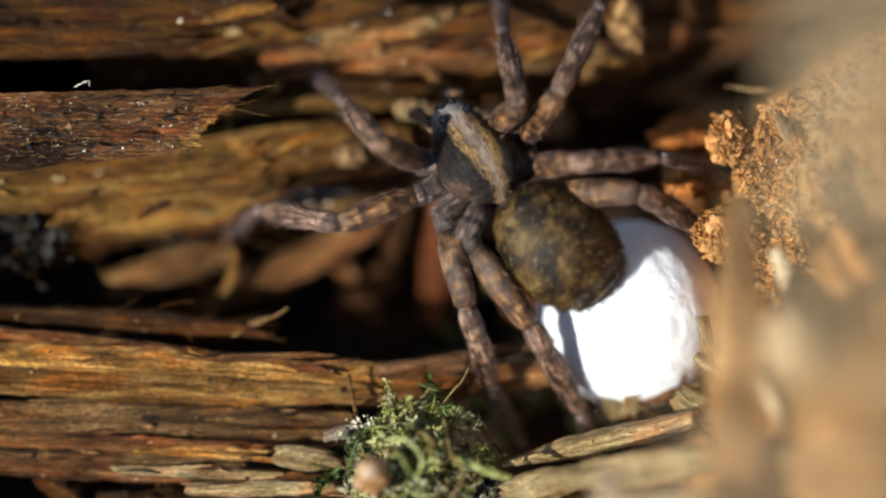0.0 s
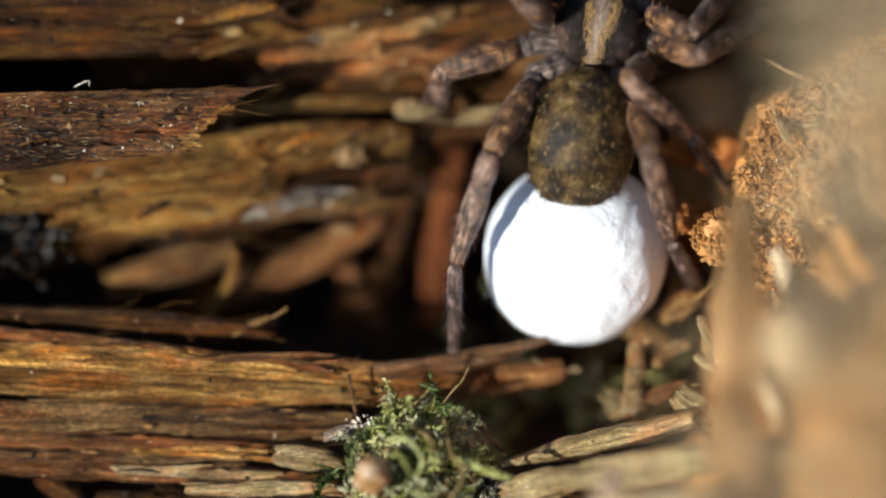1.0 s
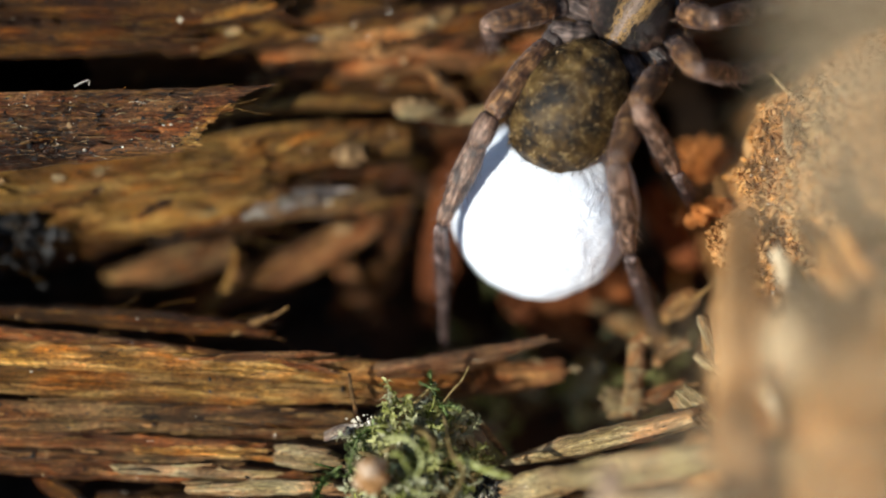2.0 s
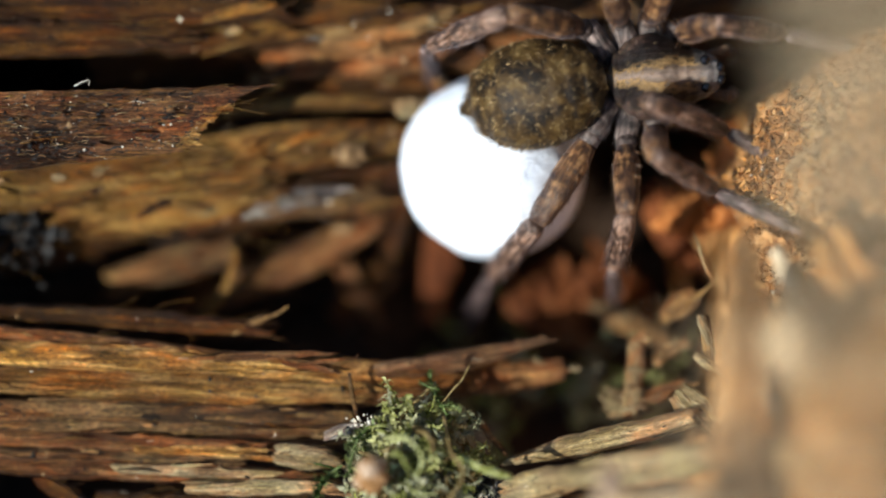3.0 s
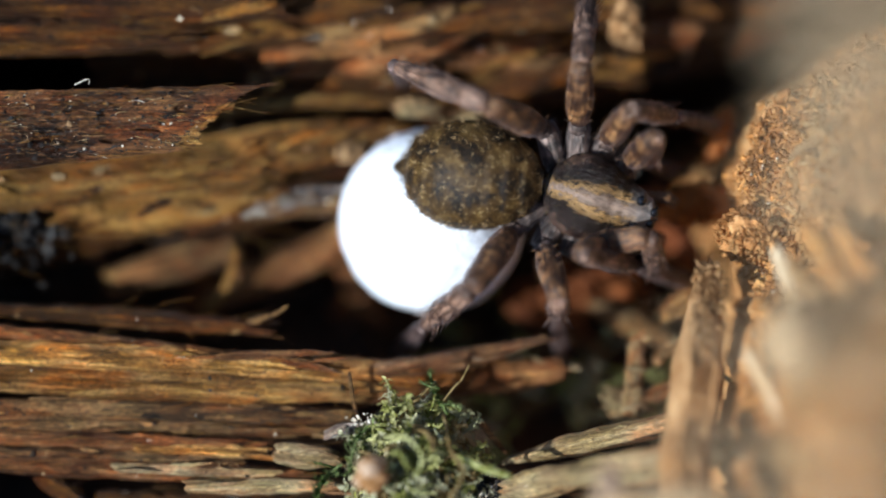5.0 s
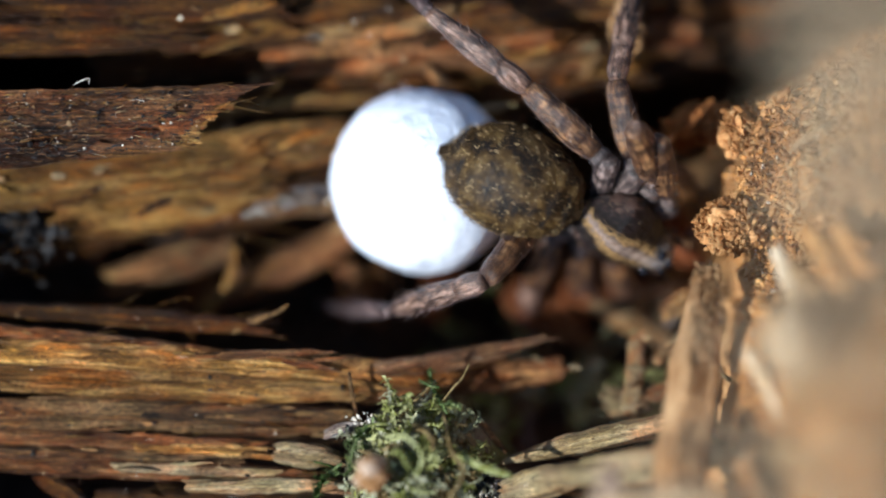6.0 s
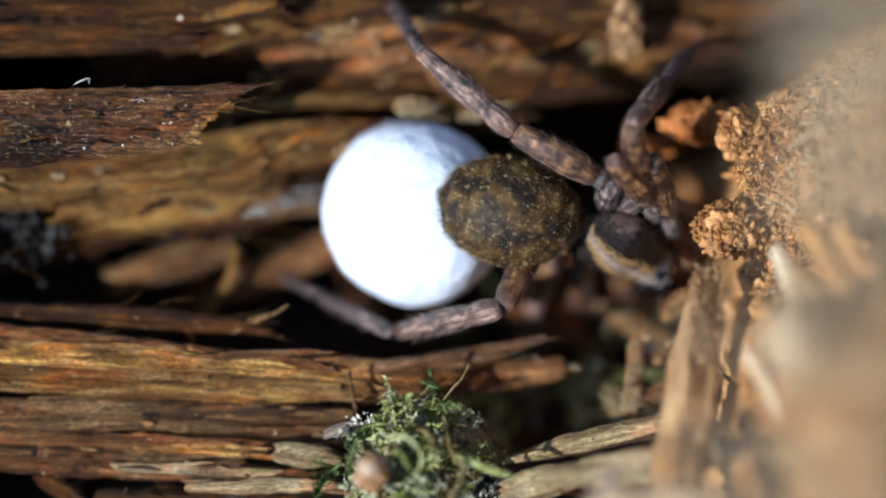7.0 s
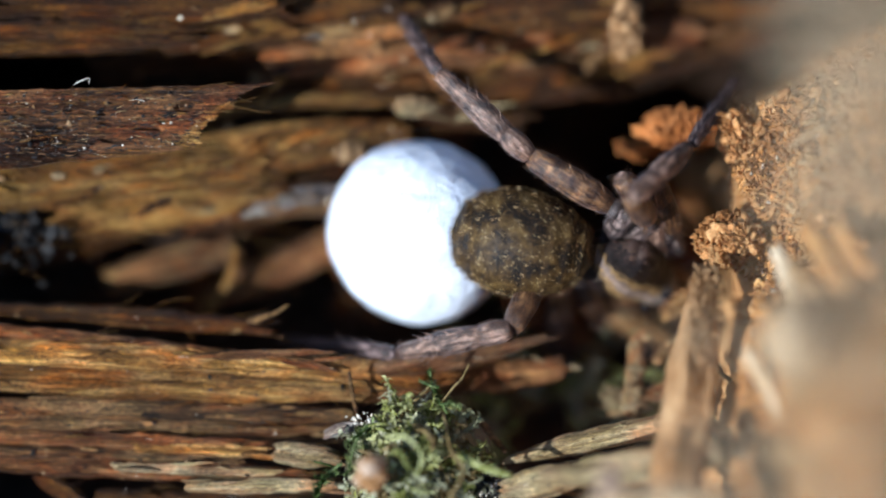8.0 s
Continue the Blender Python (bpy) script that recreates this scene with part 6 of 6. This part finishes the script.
    leg_at("R2", 0.2, (3.15, 3.84, 1.57), (5.03, 4.92, -0.35), (6.19, 5.72, -3.56))
    leg_at("R2", 0.4, (5.44, 4.52, 0.42), (6.60, 5.13, -2.16), (8.29, 4.74, -5.20))
    leg_at("R2", 0.6, (6.17, 3.89, 1.31), (7.33, 4.94, -1.13), (8.45, 4.79, -4.44))
    leg_at("R2", 0.8, (6.53, 4.16, 1.45), (8.09, 5.09, -0.81), (9.06, 5.59, -4.14))
    leg_at("R2", 1.0, (6.82, 5.23, 1.35), (8.10, 6.02, -1.13), (8.92, 6.55, -4.49))
    leg_at("R2", 1.5, (6.82, 5.48, 1.46), (7.97, 5.78, -1.18), (8.89, 6.83, -4.39))
    leg_at("R2", 1.7, (6.83, 5.48, 1.50), (7.97, 5.78, -1.15), (8.89, 6.83, -4.37))
    leg_at("R2", 2.8, (6.50, 3.17, 1.56), (8.07, 1.75, -0.42), (9.91, 0.53, 0.90))
    leg_at("R2", 3.0, (5.70, 2.56, 1.83), (7.45, 1.59, -0.27), (9.58, 0.53, 0.90))
    leg_at("R2", 3.5, (5.56, 1.19, 1.87), (6.84, -0.11, -0.38), (8.30, -1.00, -0.80))
    leg_at("R2", 4.0, (5.29, 1.39, 1.89), (6.84, 0.35, -0.33), (9.00, -0.40, -0.60))
    leg_at("R2", 4.5, (5.30, 0.65, 1.52), (6.25, -0.42, -1.00), (7.19, -0.92, -4.34))
    leg_at("R2", 4.7, (5.10, 0.65, 1.52), (6.25, -0.42, -0.92), (7.34, -0.59, -4.24))
    leg_at("R2", 5.8, (3.58, -1.01, -4.31), (5.01, -1.86, -6.69), (7.64, -2.83, -4.59))
    leg_at("R2", 6.0, (3.88, -1.08, -4.94), (5.62, -2.08, -7.03), (6.49, -1.93, -3.64))
    leg_at("R2", 6.5, (3.84, -1.49, -4.79), (5.55, -2.30, -6.99), (6.72, -3.30, -3.85))
    leg_at("R2", 7.0, (3.86, -1.54, -4.98), (5.73, -2.10, -7.12), (6.05, -3.15, -3.80))
    leg_at("R2", 7.5, (3.73, -1.47, -4.89), (5.49, -2.12, -7.10), (6.14, -3.12, -3.80))
    leg_at("R2", 8.0, (4.47, -1.98, -5.12), (6.12, -2.71, -7.39), (5.62, -3.12, -3.94))
    leg_at("R3", 0.0, (3.51, 2.41, 2.01), (5.81, 2.53, 0.61), (7.99, 2.18, -2.11))
    leg_at("R3", 0.2, (3.51, 2.05, 1.93), (5.74, 1.97, 0.42), (7.55, 1.64, -2.56))
    leg_at("R3", 0.4, (4.01, 2.50, 1.95), (6.20, 2.27, 0.39), (7.87, 2.11, -2.68))
    leg_at("R3", 0.6, (4.64, 2.69, 1.89), (6.74, 1.92, 0.38), (8.48, 1.02, -2.52))
    leg_at("R3", 0.8, (4.74, 3.87, 1.82), (6.43, 2.38, 0.34), (7.86, 1.18, -2.62))
    leg_at("R3", 1.0, (4.97, 4.61, 1.72), (6.74, 3.07, 0.38), (7.94, 1.72, -2.62))
    leg_at("R3", 1.5, (5.46, 4.75, 1.64), (6.88, 2.75, 0.52), (7.86, 1.63, -2.65))
    leg_at("R3", 1.7, (5.45, 4.66, 1.68), (6.88, 2.70, 0.50), (7.87, 1.63, -2.68))
    leg_at("R3", 2.8, (4.74, 1.89, 0.78), (4.65, 0.37, -1.45), (4.98, -0.76, -4.74))
    leg_at("R3", 3.0, (4.96, 0.97, 0.86), (4.64, -0.56, -1.35), (4.82, -1.56, -4.70))
    leg_at("R3", 3.5, (4.56, 0.73, 1.59), (4.32, -0.72, -0.67), (4.49, -1.57, -4.06))
    leg_at("R3", 4.0, (4.26, 0.05, 1.56), (4.17, -1.11, -0.88), (4.33, -2.04, -4.25))
    leg_at("R3", 4.5, (3.81, -0.27, 1.75), (3.78, -1.65, -0.58), (4.02, -2.51, -3.96))
    leg_at("R3", 4.7, (3.36, -0.60, 1.85), (3.65, -1.80, -0.55), (4.02, -2.66, -3.92))
    leg_at("R3", 5.8, (2.04, -0.65, -4.03), (1.76, -2.05, -6.32), (1.47, -5.54, -6.26))
    leg_at("R3", 6.0, (2.46, -1.06, -4.13), (2.30, -2.24, -6.54), (2.39, -5.48, -5.21))
    leg_at("R3", 6.5, (2.78, -1.08, -4.25), (2.61, -2.30, -6.65), (3.57, -5.12, -4.81))
    leg_at("R3", 7.0, (2.59, -1.44, -4.18), (2.46, -2.44, -6.68), (2.58, -4.97, -4.27))
    leg_at("R3", 7.5, (2.75, -1.26, -4.16), (2.62, -2.35, -6.63), (2.73, -5.26, -4.68))
    leg_at("R3", 8.0, (3.22, -1.93, -4.44), (3.29, -2.65, -7.04), (3.82, -4.60, -4.19))
    leg_at("R4", 0.0, (5.56, 1.61, 1.42), (7.15, 0.55, -1.39), (7.77, -0.64, -5.47))
    leg_at("R4", 0.2, (5.57, 1.16, 1.10), (7.04, 0.14, -1.80), (7.64, -0.74, -5.96))
    leg_at("R4", 0.4, (4.61, 0.98, 2.28), (6.88, -1.55, 2.13), (7.66, -2.60, -1.97))
    leg_at("R4", 0.6, (5.30, 1.04, 2.13), (6.39, -0.84, -0.49), (7.67, -2.18, -4.37))
    leg_at("R4", 0.8, (5.59, 1.63, 2.07), (6.39, -0.38, -0.54), (7.53, -2.20, -4.27))
    leg_at("R4", 1.0, (5.56, 2.56, 1.96), (6.23, 0.24, -0.43), (7.54, -1.95, -3.89))
    leg_at("R4", 1.5, (5.54, 2.95, 1.84), (6.13, 0.08, 0.12), (7.51, -2.10, -3.32))
    leg_at("R4", 1.7, (5.54, 2.89, 1.89), (6.21, 0.07, 0.12), (7.52, -2.12, -3.35))
    leg_at("R4", 2.8, (2.53, 1.85, -0.23), (1.69, -0.56, -2.49), (1.14, -2.46, -6.31))
    leg_at("R4", 3.0, (2.55, 0.74, -0.29), (1.27, -0.80, -3.03), (0.60, -2.29, -7.01))
    leg_at("R4", 3.5, (1.78, 0.16, -0.31), (0.76, -1.65, -3.00), (0.13, -3.10, -7.00))
    leg_at("R4", 4.0, (1.41, -0.46, -0.21), (0.53, -1.84, -3.19), (-0.03, -3.29, -7.20))
    leg_at("R4", 4.5, (0.93, -0.87, 1.37), (0.27, -2.16, -1.71), (-0.16, -3.37, -5.81))
    leg_at("R4", 4.7, (0.70, -1.17, 1.53), (0.05, -2.23, -1.63), (-0.30, -3.36, -5.77))
    leg_at("R4", 5.8, (1.03, -0.57, 1.03), (-1.83, -1.51, -0.56), (-3.67, -1.55, -4.44))
    leg_at("R4", 6.0, (1.16, -0.84, 0.30), (-1.45, -1.68, -1.70), (-3.38, -1.62, -5.55))
    leg_at("R4", 6.5, (1.25, -1.47, -0.84), (-1.46, -1.69, -2.88), (-3.93, -1.38, -6.39))
    leg_at("R4", 7.0, (1.62, -1.59, -0.20), (-1.38, -2.30, -1.63), (-4.45, -0.77, -4.21))
    leg_at("R4", 7.5, (1.48, -1.60, -0.68), (-1.46, -2.62, -2.06), (-4.48, -2.35, -5.11))
    leg_at("R4", 8.0, (1.87, -2.16, 0.27), (-1.29, -2.83, -0.78), (-4.44, -2.49, -3.69))
    times = [i / 10 for i in range(81)]
    body, sacs, bellies = [], [], []
    poses = {}
    for t in times:
        p, tail, sac = (eased(BODY_ROWS, t, k) for k in (1, 5, 6))
        yaw, pitch, roll = (eased(BODY_ROWS, t, k) for k in (2, 3, 4))
        m = Matrix.Translation(p * MM) @ pose(0, 0, 0, 0, 0, yaw) @ pose(0, 0, 0, 0, -pitch) @ pose(0, 0, 0, roll)
        poses[t] = m
        body.append((t, m))
        turn = (p - tail).to_track_quat("X", "Z").to_matrix().to_4x4()
        bellies.append((t, m.inverted() @ Matrix.Translation(p * MM) @ turn))
        sacs.append((t, Matrix.Translation(sac * MM) @ pose(0, 0, 0, 0, 0, yaw + 150) @ pose(0, 0, 0, 20 + 14 * math.sin(t), 10 * math.cos(t * 0.8))))
    # the spider stirs the rot beside it
    def drift(ob, rows):
        walk(ob, [(t, Matrix.Translation(Vector(p) * MM) @ pose(0, 0, 0, rx, 0, rz)) for t, p, rx, rz in rows])
    drift(CLUMP_A, [(0.0, (7.77, 3.09, -0.60), 0, 0), (0.2, (7.73, 2.93, -0.60), 5, 0), (0.5, (8.00, 2.40, -0.90), 12, -15), (1.0, (8.67, 2.32, -1.00), 15, -25), (1.7, (8.82, 2.17, -1.00), 15, -25), (2.8, (9.04, 1.71, -0.80), 20, -30), (4.7, (8.81, 1.86, -0.80), 20, -30), (5.8, (8.12, 3.17, -0.80), 5, 5), (8.0, (8.04, 3.09, -0.80), 5, 8)])
    drift(CLUMP_B, [(0.0, (7.71, 0.48, -0.20), 0, 0), (0.5, (7.75, 0.32, -0.20), 3, 0), (1.0, (7.68, 0.40, -0.20), 3, 0), (1.7, (7.80, 0.32, -0.20), 3, -5), (2.8, (8.96, 0.02, 0.20), 10, -20), (4.0, (8.96, 0.17, 0.20), 10, -20), (4.7, (8.59, 0.32, 0.00), 8, -10), (5.8, (7.80, 0.63, -0.20), 2, 0), (7.0, (7.71, 0.55, -0.20), 2, 0), (8.0, (7.74, 0.25, -0.20), 4, 2)])
    drift(CLUMP_C, [(0.0, (7.03, 3.21, -3.20), 0, 0), (1.0, (7.27, 2.83, -3.40), 0, 0), (1.7, (7.27, 2.83, -3.40), 0, 0), (2.8, (7.11, 1.11, -3.20), 20, 10), (4.7, (7.19, 0.80, -3.20), 20, 10), (5.8, (7.40, 3.45, -2.40), 0, 0), (7.0, (7.30, 3.45, -2.40), 0, 0), (8.0, (6.60, 3.30, -2.40), 5, 0)])
    drift(CLUMP_D, [(0.0, (6.97, 1.79, -1.60), 0, 0), (0.4, (6.96, 1.25, -1.40), 0, 0), (1.7, (7.04, 0.79, -1.60), 0, 0), (2.8, (7.72, 2.66, -3.00), 0, 70), (4.7, (7.80, 3.21, -3.00), 0, 75), (5.8, (6.34, 2.90, -3.40), 0, 20), (8.0, (5.71, 2.82, -3.20), 0, 0)])

    def lean(ob, rows):
        walk(ob, [(t, aim(a, b, roll)) for t, a, b, roll in rows])
    lean(STRIP, [(0.0, (7.79, 1.13, 5.50), (7.54, -6.97, 8.50), 0), (1.7, (7.82, 1.05, 5.50), (7.56, -6.97, 8.50), 0), (2.8, (7.94, 0.16, 5.50), (7.59, -7.79, 8.00), 0), (4.0, (7.88, 0.01, 5.00), (7.49, -7.94, 8.00), 0), (4.5, (6.96, -0.21, 0.60), (6.72, -8.33, 4.50), -8), (4.7, (7.15, -0.52, 0.30), (6.42, -8.63, 4.50), -8), (5.8, (7.10, -0.67, 0.70), (5.98, -8.78, 5.00), -10), (8.0, (7.06, -0.70, 0.70), (5.90, -8.78, 4.50), -10)])
    lean(FLAKE, [(0.0, (9.36, 2.90, 1.20), (9.08, 3.61, 0.20), 0), (1.0, (9.36, 2.87, 1.20), (9.08, 3.59, 0.20), 0), (1.7, (9.36, 2.78, 1.20), (9.11, 3.53, 0.20), 0), (2.8, (9.19, 2.12, 1.00), (10.50, 3.21, 1.20), 0), (4.5, (9.25, 2.30, 1.00), (10.61, 3.30, 1.20), 0), (5.8, (9.30, 2.63, 1.00), (10.73, 3.51, 1.20), 0), (8.0, (9.30, 2.72, 1.00), (10.76, 3.54, 1.20), 0)])
    lean(THREAD, [(0.0, (7.76, 4.51, -2.00), (8.53, 4.48, -2.00), 0), (0.4, (7.58, 4.53, 0.20), (8.35, 4.48, 0.20), 0), (0.6, (8.49, 4.47, 0.40), (9.18, 4.32, 0.40), 0), (1.0, (8.70, 5.16, 0.40), (9.38, 4.89, 0.40), 0), (1.7, (9.19, 5.28, 0.40), (9.83, 4.93, 0.40), 0), (2.8, (6.82, 1.27, -0.60), (7.13, 0.57, -0.60), 0), (4.0, (6.89, -1.91, -0.80), (7.20, -2.60, -0.80), 0), (4.7, (6.90, -2.02, -1.00), (7.17, -2.69, -1.00), 0), (5.8, (6.69, -3.10, -2.80), (6.88, -3.78, -2.80), 0), (8.0, (6.69, -3.10, -2.80), (6.88, -3.78, -2.80), 0)])
    walk(spider, body)
    walk(abdomen, bellies)
    walk(egg_sac, sacs)
    for leg, hip, spans, pieces, rows in LEGS.values():
        tracks = [[] for _ in pieces]
        back = leg.matrix_basis.inverted()
        for t in times:
            m = poses[t]
            h = (m @ (hip * MM)) / MM
            k = h + (eased(rows, t, 1) - h).normalized() * spans[0]
            a = k + (eased(rows, t, 2) - k).normalized() * spans[1]
            c = a + (eased(rows, t, 3) - a).normalized() * spans[2]
            inside = back @ m.inverted()
            bent = a + Vector((0, 0, -0.12))
            mid = k + (a - k).normalized() * 0.8 + Vector((0, 0, 0.10))
            foot = a + (c - a) * 0.66
            start = h + (k - h).normalized() * 0.35
            ends = ((h, k), (start, k), (k, mid), (mid, bent), (a, foot), (foot, c))
            for track, (q, r) in zip(tracks, ends):
                track.append((t, inside @ along(q, r)))
        for piece, track in zip(pieces, tracks):
            walk(piece, track)


motions()
